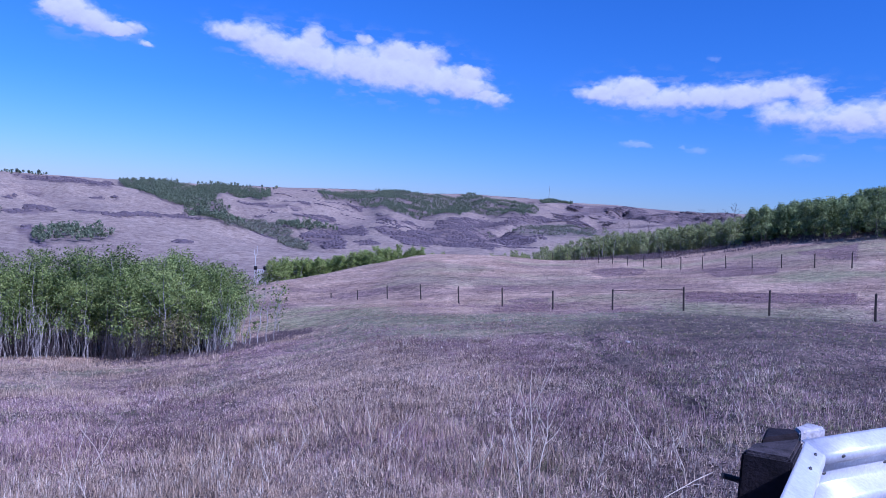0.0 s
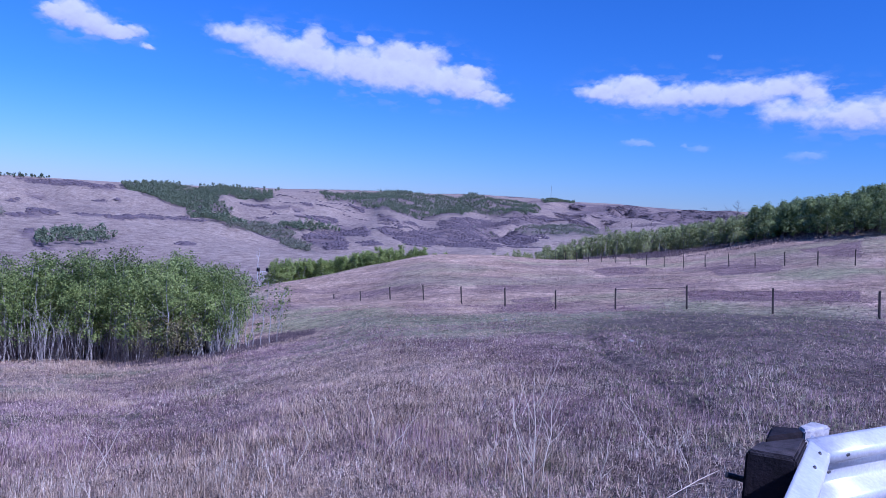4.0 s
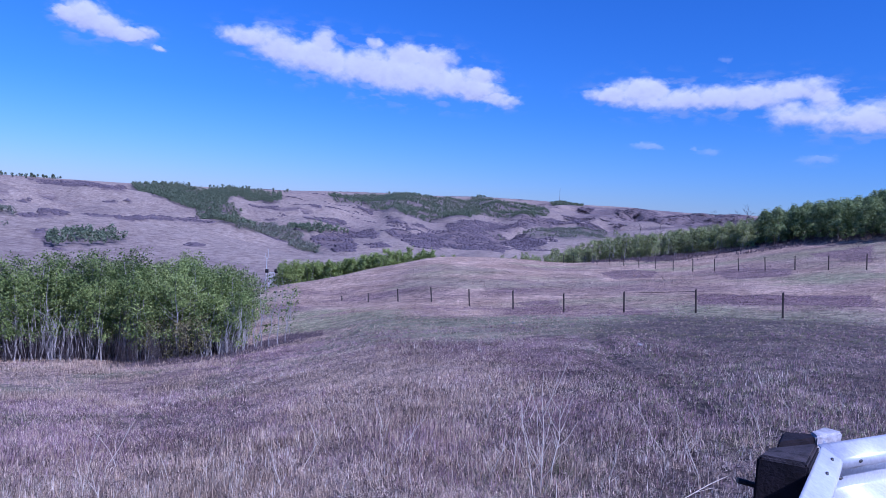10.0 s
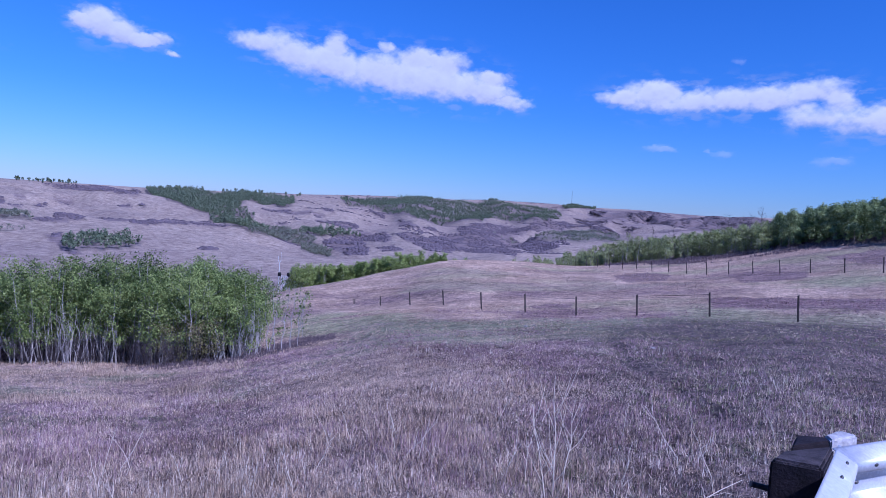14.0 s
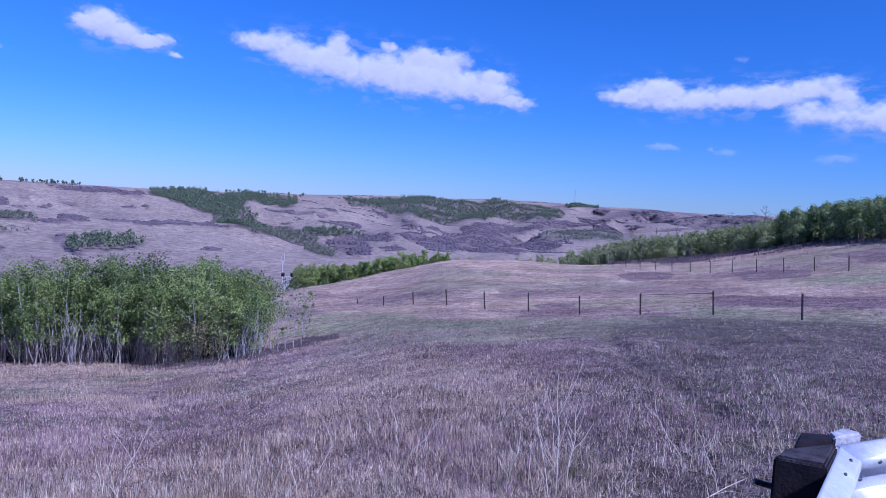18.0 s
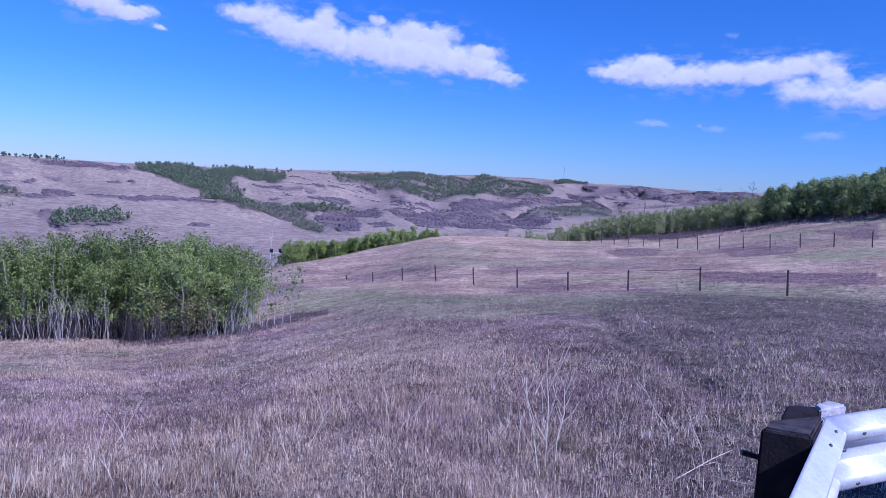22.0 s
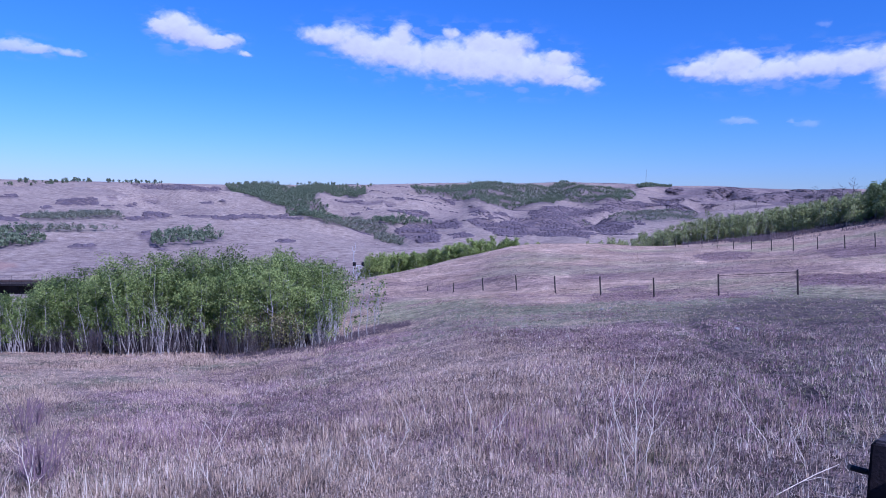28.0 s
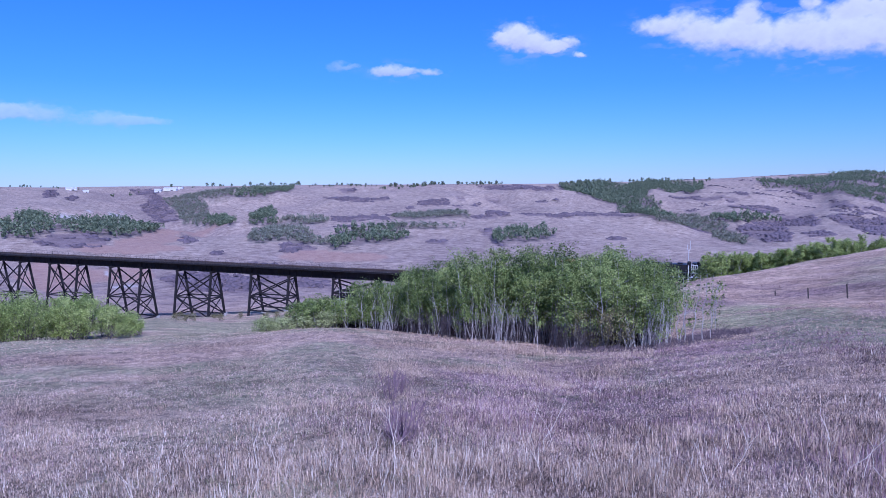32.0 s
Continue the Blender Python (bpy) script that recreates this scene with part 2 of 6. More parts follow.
# Purple-grey twigs, shifted towards blue for distance haze in the colour.
FAR_TWIG = plain("far_shrub_twig", (0.132, 0.104, 0.116), 0.95, 0, 0.35, 0.12, 1.4, 0.2)
BARK = plain("aspen_bark", (0.42, 0.385, 0.355), 0.8, 0, 0.35, 3, 25, 0.4)
GREY_BARK = plain("grey_bark", (0.16, 0.135, 0.12), 0.9, 0, 0.3, 3, 25, 0.5)
# Bark darkened: shade at the grove's foot put into the colour.
DARK_BARK = plain("dark_bark", (0.075, 0.06, 0.06), 0.9, 0, 0.3, 3, 25, 0.5)
POST_WOOD = plain("weathered_post", (0.075, 0.06, 0.052), 0.9, 0, 0.4, 8, 60, 0.5)
WIRE = plain("fence_wire", (0.10, 0.095, 0.09), 0.6, 0.6, 0.2, 20, 80)
STEEL = plain("bridge_steel", (0.02, 0.017, 0.018), 0.8, 0.1, 0.4, 0.6, 12)
TIE = plain("bridge_ties", (0.06, 0.05, 0.045), 0.9, 0, 0.4, 1.2, 14)
CONCRETE = plain("concrete", (0.36, 0.34, 0.31), 0.9, 0, 0.25, 0.8, 12)
BALLAST = plain("ballast", (0.20, 0.19, 0.18), 0.95, 0, 0.4, 3, 20, 0.6)
RAIL_STEEL = plain("rail_steel", (0.16, 0.11, 0.085), 0.5, 0.7, 0.3, 3, 30)


# ---- the lie of the land, in metres; the eye stands 1.55 m over the ground at the origin ----
EYE = 1.55


def value_noise(x, y, seed=0):
    """Smooth value noise in -1..1 on arrays."""
    xi, yi = np.floor(x).astype(np.int64), np.floor(y).astype(np.int64)
    fx, fy = x - xi, y - yi
    fx, fy = fx * fx * fx * (fx * (fx * 6 - 15) + 10), fy * fy * fy * (fy * (fy * 6 - 15) + 10)

    def corner(i, j):
        h = (i * 374761393 + j * 668265263 + seed * 974711 + 1013904223) & 0x7FFFFFFF
        h = ((h ^ (h >> 13)) * 1274126177) & 0x7FFFFFFF
        return ((h ^ (h >> 16)) & 0xFFFF) / 32767.5 - 1

    a, b, c, d = corner(xi, yi), corner(xi + 1, yi), corner(xi, yi + 1), corner(xi + 1, yi + 1)
    return (a * (1 - fx) + b * fx) * (1 - fy) + (c * (1 - fx) + d * fx) * fy


def fbm(x, y, octaves=4, seed=0):
    total, amp, norm = 0, 1.0, 0.0
    for k in range(octaves):
        total, norm = total + amp * value_noise(x * 2**k + 17.3 * k, y * 2**k - 9.1 * k, seed + k), norm + amp
        amp *= 0.5
    return total / norm


# Profiles: for a bearing (degrees left of ahead), ground height against the eye at growing distances.
PROFILES = {}


def profile(bearing, near, far):
    PROFILES[bearing] = near + far


FLOOR = [(330, -52), (430, -52)]
profile(100, [(0, -1.55), (48, -9.3), (75, -15), (150, -28), (255, -43)], FLOOR + [(600, -42), (1000, -26), (1400, 1), (1600, 0)])
profile(78, [(0, -1.55), (48, -9.3), (75, -15), (150, -28), (255, -43)], FLOOR + [(520, -46), (650, -38), (1000, -26), (1400, 1.5), (1600, 0)])
profile(69, [(0, -1.55), (48, -9.3), (56, -11.6), (75, -15.2), (150, -28), (250, -43)], FLOOR + [(520, -46), (650, -38), (900, -28), (1000, -25), (1300, -1), (1420, 2), (1600, 0)])
profile(60, [(0, -1.55), (45, -9.45), (55, -12.2), (75, -15.4), (110, -20.8), (150, -27.2), (217, -40)], FLOOR + [(560, -44), (760, -40), (900, -38), (1150, -24), (1500, 0), (1750, 2)])
profile(52, [(0, -1.55), (42, -8.95), (55, -12.4), (90, -19.5), (130, -26.2), (192, -36.4), (240, -42)], FLOOR + [(560, -44), (800, -32), (900, -43), (1150, -20), (1400, 1), (1600, 0)])
profile(46, [(0, -1.55), (38, -8.0), (50, -11.5), (90, -19), (130, -24.7), (175, -31), (240, -42)], FLOOR + [(560, -44), (780, -30.5), (880, -42), (1100, -20), (1380, 1.5), (1600, 1)])
profile(35, [(0, -1.55), (34, -7.9), (60, -13), (110, -20.5), (156, -24), (230, -40)], FLOOR + [(560, -45), (760, -29), (850, -39), (1080, -19), (1350, 0.8), (1600, 1)])
profile(26, [(0, -1.55), (33, -8.1), (60, -12.6), (110, -19), (151, -22), (175, -24), (240, -40)], FLOOR + [(560, -45), (750, -28.5), (840, -37), (1080, -18), (1350, 1.8), (1600, 1)])
profile(19, [(0, -1.55), (34, -7.95), (60, -12), (90, -14.5), (130, -19.5), (148, -22), (175, -24), (240, -40)], FLOOR + [(560, -46), (760, -31), (850, -37), (1000, -27), (1250, -8), (1500, 4), (1700, 4)])
profile(14, [(0, -1.55), (34, -7.3), (55, -9.8), (82, -10.7), (96, -12.8), (130, -20.5), (148, -22), (175, -24), (240, -40)], FLOOR + [(600, -45), (900, -33), (1200, -16), (1600, 5), (1800, 6)])
profile(10.4, [(0, -1.55), (33, -6.8), (62, -9.9), (92, -11.05), (104, -13), (132, -20.5), (150, -22), (175, -24), (240, -42)], FLOOR + [(650, -44), (900, -34), (1200, -17), (1650, 8), (1850, 9)])
profile(6.6, [(0, -1.55), (32, -5.9), (60, -9.3), (100, -10.05), (111, -12), (136, -20.5), (152, -22), (175, -25), (240, -42)], FLOOR + [(700, -44), (1000, -32), (1300, -14), (1750, 12), (1950, 14)])
profile(1.2, [(0, -1.55), (19, -3.85), (30, -5.5), (53, -7.9), (108, -8.15), (118, -9.8), (142, -18), (158, -22), (180, -25), (250, -44)], FLOOR + [(800, -43), (1100, -30), (1500, -6), (1900, 17), (2100, 19)])
profile(-4, [(0, -1.55), (19, -3.7), (30, -5.2), (48, -7.25), (113, -8.2), (124, -9.6), (146, -16), (164, -22), (190, -26), (260, -44)], FLOOR + [(850, -43), (1200, -28), (1600, -4), (2100, 28), (2300, 30)])
profile(-10, [(0, -1.55), (19, -3.45), (30, -4.9), (43, -6.4), (114, -8.4), (124, -9.4), (150, -14), (172, -21), (200, -27), (260, -44)], FLOOR + [(900, -43), (1400, -26), (1900, 5), (2400, 36), (2600, 37)])
profile(-15, [(0, -1.55), (19, -3.3), (30, -4.5), (40.5, -5.7), (97, -7.15), (126, -7.7), (160, -11), (200, -22), (280, -44)], FLOOR + [(950, -43), (1500, -24), (2100, 10), (2700, 39), (2900, 40)])
profile(-20.5, [(0, -1.55), (20, -3.35), (38, -4.9), (86, -6.1), (118, -5.8), (170, -6.5), (230, -20), (320, -46)], [(430, -52), (1000, -42), (1600, -20), (2300, 15), (2900, 34), (3200, 34)])
profile(-27, [(0, -1.55), (20, -2.9), (36.2, -4.4), (75, -4.3), (110, -2.8), (170, 0), (260, -10), (380, -44)], [(480, -50), (1100, -40), (1800, -14), (2500, 14), (3100, 30), (3400, 30)])
profile(-34, [(0, -1.55), (20, -2.75), (34.7, -4.0), (68, -2.9), (100, -0.8), (170, 4), (300, 5), (500, -10)], [(900, -20), (1800, 0), (3000, 14)])
profile(-60, [(0, -1.55), (20, -2.2), (40, -2.6), (100, 0.5), (300, 8)], [(900, 10), (3000, 12)])
profile(-100, [(0, -1.55), (20, -1.3), (60, -0.5), (200, 3)], [(900, 6), (3000, 8)])
profile(-180, [(0, -1.55), (20, -1.2), (60, -0.3), (200, 2)], [(900, 4), (3000, 6)])
profile(140, [(0, -1.55), (20, -2.6), (60, -6), (200, -8)], [(600, -6), (1400, 0), (3000, 3)])
profile(180, [(0, -1.55), (20, -1.2), (60, -0.3), (200, 2)], [(900, 4), (3000, 6)])

RINGS = np.concatenate([np.linspace(0, 3, 7)[:-1], 3 * (4700 / 3) ** np.linspace(0, 1, 400)])
BEARINGS = np.arange(-180, 180.01, 0.5)


def blurred(a, n, axis, wrap=False):
    k = np.hanning(2 * n + 3)[1:-1]
    k /= k.sum()
    pad = [(0, 0), (0, 0)]
    pad[axis] = (n, n)
    b = np.pad(a, pad, mode="wrap" if wrap else "edge")
    return np.apply_along_axis(lambda v: np.convolve(v, k, "valid"), axis, b)


def profile_table():
    keys = sorted(PROFILES)
    rows = []
    for b in keys:
        r, z = np.array(PROFILES[b], float).T
        rows.append(np.interp(RINGS, r, z))
    rows = np.array(rows)
    table = np.array([np.interp(BEARINGS, keys, rows[:, j]) for j in range(len(RINGS))]).T
    table = blurred(table[:-1], 4, 0, True)
    table = np.vstack([table, table[:1]])
    return np.hstack([blurred(table, 4, 1)[:, :290], blurred(table, 2, 1)[:, 290:]])


TABLE = profile_table()
# The railway: a straight line; s runs along it to the right, the rails lie at RAIL.
RAIL_FROM, RAIL_WAY, RAIL = np.array([-223.3, 98.4]), np.array([0.972, 0.235]) / math.hypot(0.972, 0.235), -21.2 + EYE
ABUTMENT = 138.0


def smooth(a, b, x):
    t = np.clip((x - a) / (b - a), 0, 1)
    return t * t * (3 - 2 * t)


def draws(x, y):
    """0 in the bottom of a coulee, growing up its sides."""
    wx, wy = x + 90 * fbm(x / 300, y / 300, 3, 5), y + 90 * fbm(x / 300 + 40, y / 300, 3, 6)
    return np.abs(fbm(wx / 210, wy / 260, 4, 11))


COULEES = []


def coulee(depth, wide, *way):
    """A steep-sided side valley along points (bearing, distance)."""
    COULEES.append((depth, wide, [(-d * math.sin(radians(b)), d * math.cos(radians(b))) for b, d in way]))


coulee(15, 55, (26.8, 1420), (23, 1180), (18.5, 980), (14.5, 800), (10.5, 640))
coulee(17, 60, (62, 1480), (60.5, 1250), (58, 980), (55, 700))
coulee(12, 45, (40, 1330), (44, 1180), (50, 1050))
coulee(14, 60, (6, 1900), (8, 1500), (7, 1150), (9, 850))
coulee(16, 70, (-1, 2050), (-0.5, 1600), (2, 1250), (1, 950))
coulee(18, 80, (-7, 2250), (-6, 1750), (-3.5, 1400), (-4, 1000))
coulee(20, 90, (-13, 2600), (-12, 2100), (-9, 1600), (-8, 1200))
coulee(22, 100, (-19, 2900), (-17.5, 2300), (-14, 1800), (-12, 1400))
coulee(10, 40, (33, 1300), (31, 1100), (29.5, 900))
coulee(10, 40, (16, 1450), (16.8, 1200), (15.5, 1000))


def coulees(x, y):
    total = np.zeros_like(x)
    far = np.hypot(x, y) > 470
    if not np.any(far):
        return total
    px, py = x[far], y[far]
    px, py = px + 25 * fbm(px / 90, py / 90, 3, 55), py + 25 * fbm(px / 90 + 7, py / 90, 3, 56)
    deepest = np.zeros_like(px)
    for depth, wide, way in COULEES:
        best = np.full(px.shape, 1e9)
        for (ax, ay), (bx, by) in zip(way, way[1:]):
            f = np.clip(((px - ax) * (bx - ax) + (py - ay) * (by - ay)) / ((bx - ax) ** 2 + (by - ay) ** 2), 0, 1)
            best = np.minimum(best, np.hypot(px - ax - f * (bx - ax), py - ay - f * (by - ay)))
        deepest = np.maximum(deepest, depth * np.exp(-((best / wide) ** 1.4)))
    total[far] = deepest
    return total


RUT = ((4.2, 18.2), (3.8, 15.5), (3.15, 12.4), (3.45, 11.5), (3.45, 10.3), (3.2, 9.1), (3.25, 8.3), (3.0, 7.2))


def rut(x, y):
    """1 in the bottom of an old wheel track down the slope, 0 away from it."""
    best = np.full(np.shape(x), 1e9)
    for (ax, ay), (bx, by) in zip(RUT, RUT[1:]):
        f = np.clip(((x - ax) * (bx - ax) + (y - ay) * (by - ay)) / ((bx - ax) ** 2 + (by - ay) ** 2), 0, 1)
        best = np.minimum(best, np.hypot(x - ax - f * (bx - ax), y - ay - f * (by - ay)))
    return np.exp(-((best / 0.24) ** 2))


def ground(x, y):
    """Height of the ground at arrays x, y."""
    x, y = np.atleast_1d(np.asarray(x, float)), np.atleast_1d(np.asarray(y, float))
    r, b = np.hypot(x, y), np.degrees(np.arctan2(-x, y))
    i = np.interp(r, RINGS, np.arange(len(RINGS)))
    j = (b + 180) * 2
    i0, j0 = np.minimum(i.astype(int), len(RINGS) - 2), np.clip(j.astype(int), 0, len(BEARINGS) - 2)
    fi, fj = i - i0, j - j0
    z = (TABLE[j0, i0] * (1 - fi) + TABLE[j0, i0 + 1] * fi) * (1 - fj) + (TABLE[j0 + 1, i0] * (1 - fi) + TABLE[j0 + 1, i0 + 1] * fi) * fj
    # coulees and spurs on the far slopes
    rim = np.interp(b, [-34, -20, -15, -10, -4, 1, 6, 10, 14, 19, 26, 52, 60, 78], [3000, 2900, 2700, 2400, 2100, 1900, 1750, 1650, 1600, 1500, 1350, 1400, 1500, 1400])
    on = smooth(480, 800, r) * (1 - smooth(0.82, 1.0, r / rim))
    z = z - np.maximum(0, r - rim) * 0.003
    z = z + smooth(0.92, 1.1, r / rim) * np.interp(b, [-10, -6.5, -2.7, 1, 5, 8.8, 12.6, 16, 20], [0, 5, 9, 8, 9, 9, 4.5, 2.5, 0])
    ridge = draws(x, y)
    z = z + on * (44 * (np.minimum(ridge, 0.4) - 0.2) * np.clip(r / 1400, 0.5, 1.8) + 3 * fbm(x / 60, y / 60, 3, 21)) - smooth(480, 600, r) * coulees(x, y)
    # hummocks nearby
    z = z + 0.16 * fbm(x / 7, y / 7, 4, 31) * smooth(6, 20, r) + 0.05 * fbm(x / 1.3, y / 1.3, 3, 41) * smooth(1.5, 4, r) * (1 - smooth(80, 200, r))
    z = z - 0.09 * rut(x, y)
    # railway bed: cut and fill
    s = (x - RAIL_FROM[0]) * RAIL_WAY[0] + (y - RAIL_FROM[1]) * RAIL_WAY[1]
    across = np.abs(-(x - RAIL_FROM[0]) * RAIL_WAY[1] + (y - RAIL_FROM[1]) * RAIL_WAY[0])
    bed = (1 - smooth(3.5, 14, across)) * smooth(ABUTMENT - 4, ABUTMENT + 4, s) * (1 - smooth(420, 480, s))
    return (z + EYE) * (1 - bed) + (RAIL - 0.75) * bed


def spot(bearing, distance):
    """The ground at a bearing (degrees left of ahead) and distance."""
    x, y = -distance * math.sin(radians(bearing)), distance * math.cos(radians(bearing))
    return Vector((x, y, float(ground(x, y)[0])))


# ---- builders ----
def mesh_of(name, verts, faces, mat, smooth_shade=False):
    """A mesh from arrays: verts (n, 3), faces (m, k)."""
    verts, faces = np.asarray(verts, np.float32), np.asarray(faces, np.int32)
    me = bpy.data.meshes.new(name)
    m, k = faces.shape
    me.vertices.add(len(verts))
    me.vertices.foreach_set("co", verts.ravel())
    me.loops.add(m * k)
    me.loops.foreach_set("vertex_index", faces.ravel())
    me.polygons.add(m)
    me.polygons.foreach_set("loop_start", np.arange(0, m * k, k, dtype=np.int32))
    me.polygons.foreach_set("use_smooth", np.full(m, smooth_shade))
    me.update(calc_edges=True)
    me.materials.append(mat)
    return me


def part(name, bm, mat, parent, label=""):
    """Links a bmesh as one mesh object under a thing or a part."""
    me = bpy.data.meshes.new(name)
    bm.to_mesh(me)
    bm.free()
    me.materials.append(mat)
    ob = new(name, me)
    ob.parent = parent
    return tagged(ob, label)


def mesh_part(name, me, parent, label=""):
    ob = new(name, me)
    ob.parent = parent
    return tagged(ob, label)


def thing(name, m, label, category, group="", kind=""):
    ob = new(name)
    ob.empty_display_size = 0.2
    ob.matrix_basis = m
    return tagged(ob, label, category, group, kind)


def box(bm, size, at=(0, 0, 0), turn=None, bevel=0.0):
    """A box of that size whose centre is at, into bm."""
    m = Matrix.Translation(at) @ (turn or Matrix.Identity(4)) @ Matrix.Diagonal((*size, 1))
    got = bmesh.ops.create_cube(bm, size=1, matrix=m)["verts"]
    if bevel:
        edges = list({e for v in got for e in v.link_edges})
        bmesh.ops.bevel(bm, geom=edges, offset=bevel, segments=1, affect="EDGES", clamp_overlap=True)
    return bm


def bar(bm, a, b, w, h=None, up=(0, 0, 1)):
    """A bar of cross-section w x h between two points."""
    a, b, h = Vector(a), Vector(b), h or w
    d = b - a
    z = d.normalized()
    x = z.cross(Vector(up))
    if x.length < 1e-4:
        x = z.cross(Vector((0, 1, 0)))
    x.normalize()
    y = z.cross(x)
    m = Matrix((x, y, z)).transposed().to_4x4()
    return box(bm, (w, h, d.length), (a + b) / 2, m)


def tube(bm, points, radii, sides=6, root=None):
    """A bent, tapered tube through points, closed at both ends; it may grow out of a vertex, the root. Returns its rings."""
    rings = []
    for i, p in enumerate(points):
        p = Vector(p)
        q = Vector(points[min(i + 1, len(points) - 1)]) - Vector(points[max(i - 1, 0)])
        z = q.normalized()
        x = z.cross(Vector((0.3, 0.9, 0.2))).normalized()
        y = z.cross(x)
        rings.append([bm.verts.new(p + radii[i] * (x * math.cos(a) + y * math.sin(a))) for a in (2 * math.pi * k / sides for k in range(sides))])
    for r0, r1 in zip(rings, rings[1:]):
        for k in range(sides):
            bm.faces.new((r0[k], r0[(k + 1) % sides], r1[(k + 1) % sides], r1[k]))
    if root is None:
        bm.faces.new(rings[0][::-1])
    else:
        for k in range(sides):
            bm.faces.new((root, rings[0][(k + 1) % sides], rings[0][k]))
    bm.faces.new(rings[-1])
    return rings


def facing_leaves(rng, centres, outward, size, loose=0.6):
    """Three-cornered leaf clumps that face outward, more or less."""
    n = len(centres)
    z = outward + rng.normal(0, loose, (n, 3))
    z /= np.linalg.norm(z, axis=1)[:, None] + 1e-9
    a = np.cross(z, rng.normal(size=(n, 3)))
    a /= np.linalg.norm(a, axis=1)[:, None] + 1e-9
    b = np.cross(z, a)
    s = size * rng.uniform(0.7, 1.4, (n, 1))
    v = np.stack([centres - a * s * 0.45 - b * s * 0.5, centres - a * s * 0.45 + b * s * 0.5, centres + a * s * 0.75], 1).reshape(-1, 3)
    return v, np.arange(3 * n).reshape(n, 3)


# ---- ground: one sheet to the horizon ----
PATCHES, REGIONS = [], []


def patch(bearing, distance, wide, deep, shear, kind):
    """Bare soil on the far slopes: an ellipse across the line of sight, metres."""
    PATCHES.append((bearing, distance, wide, deep, shear, kind))


def region(kind, *way):
    """A wood, thicket or bare bank on the far slopes: its outline as (bearing, distance)."""
    REGIONS.append((kind, np.array([(b, math.log(d)) for b, d in way])))


patch(65.0, 477, 12, 7, 1.3, "bare")
patch(64.0, 824, 21, 68, 0.6, "bare")
patch(61.9, 926, 33, 12, 2.5, "bare")
patch(61.8, 386, 8, 7, -0.3, "bare")
patch(67.0, 443, 16, 24, -0.4, "clay")
patch(64.3, 432, 15, 30, -0.4, "clay")
patch(63.4, 552, 16, 23, -0.1, "clay")
patch(61.4, 423, 15, 27, -0.4, "clay")
patch(61.0, 545, 16, 24, -0.5, "clay")
patch(58.6, 534, 16, 18, -0.2, "clay")
patch(58.5, 604, 22, 47, 2.4, "clay")
patch(55.3, 820, 30, 91, 1.1, "clay")
patch(48.0, 472, 14, 16, -0.2, "clay")
patch(45.2, 469, 14, 19, -0.2, "clay")
patch(42.3, 466, 14, 16, -0.1, "clay")
region("wood", (25.9, 1460), (22.6, 1455), (20.8, 1337), (18.6, 1484), (14.4, 1517), (14.7, 1161), (15.5, 1124), (16.2, 1193), (17.9, 1337), (18.6, 1120), (19, 1055), (17.7, 1019), (17.4, 1003), (18.1, 996), (17.2, 980), (16.5, 748), (18.1, 740), (19.9, 761), (21.2, 994), (23.1, 1040), (24.5, 1106))
region("wood", (10.8, 1484), (5.8, 1957), (1.4, 1936), (-1.5, 2077), (-2.2, 2228), (-3.4, 2014), (-5.1, 2021), (-6.6, 2130), (-8.2, 1715), (-6.9, 1525), (-5.2, 1533), (-4, 1558), (-2.5, 1607), (-1.6, 1287), (0.8, 1291), (3.5, 1206), (5, 1257), (6.2, 1320), (7.4, 1468), (8.6, 1411), (10.1, 1403))
region("wood", (14, 918), (12.1, 905), (10.9, 905), (9.3, 928), (8.7, 901), (10.5, 876), (12.1, 845), (13.8, 873))
region("grey", (13.5, 797), (12.5, 782), (11.1, 726), (10.9, 674), (12.1, 689), (13.7, 700))
region("grey", (17.9, 983), (16.3, 969), (14.6, 928), (12.9, 842), (12.5, 791), (13.6, 758), (14.6, 812), (16.3, 730), (18.1, 730))
region("wood", (30.1, 584), (27.3, 593), (26.3, 580), (26.1, 560), (28.7, 534), (30.1, 533), (30.9, 516), (31.7, 543), (31.1, 573))
region("shrub", (32.8, 604), (31.6, 609), (30.4, 594), (31.3, 578), (31.8, 549), (31.1, 511), (29.7, 507), (31.1, 537), (32.3, 573))
region("wood", (44.7, 600), (40.8, 616), (39.6, 609), (40.3, 581), (38.5, 585), (38.6, 566), (40.4, 536), (43.3, 518), (44.7, 496), (45.5, 508), (45.4, 540), (44.7, 560), (45.1, 580))
region("grey", (52.3, 549), (51.9, 611), (50.7, 694), (47.2, 624), (46.6, 565), (45.2, 550), (45.6, 520), (47.5, 531), (49.4, 553), (51.4, 541))
region("grey", (40.3, 769), (36, 851), (33.5, 694), (33.5, 678), (36.9, 703), (39.8, 719))
region("grey", (41.4, 614), (39.8, 642), (36.4, 625), (33.5, 612), (36, 607), (39.9, 609))
region("wood", (53.7, 1161), (52, 1212), (48.3, 1344), (48.6, 1217), (50.6, 1126), (52.4, 1126), (53.5, 1150))
region("wood", (52.1, 738), (51.5, 935), (51, 1051), (50.2, 1066), (49.8, 751), (49.6, 721))
region("grey", (49.6, 730), (49.3, 750), (46.5, 751), (45.5, 746), (46.5, 696))
region("wood", (69.4, 689), (67.3, 724), (64.8, 685), (63.3, 744), (61.5, 773), (60.2, 738), (58.5, 722), (59.4, 665), (61.8, 607), (63.7, 627), (65.9, 651), (67.4, 606), (69.5, 608))
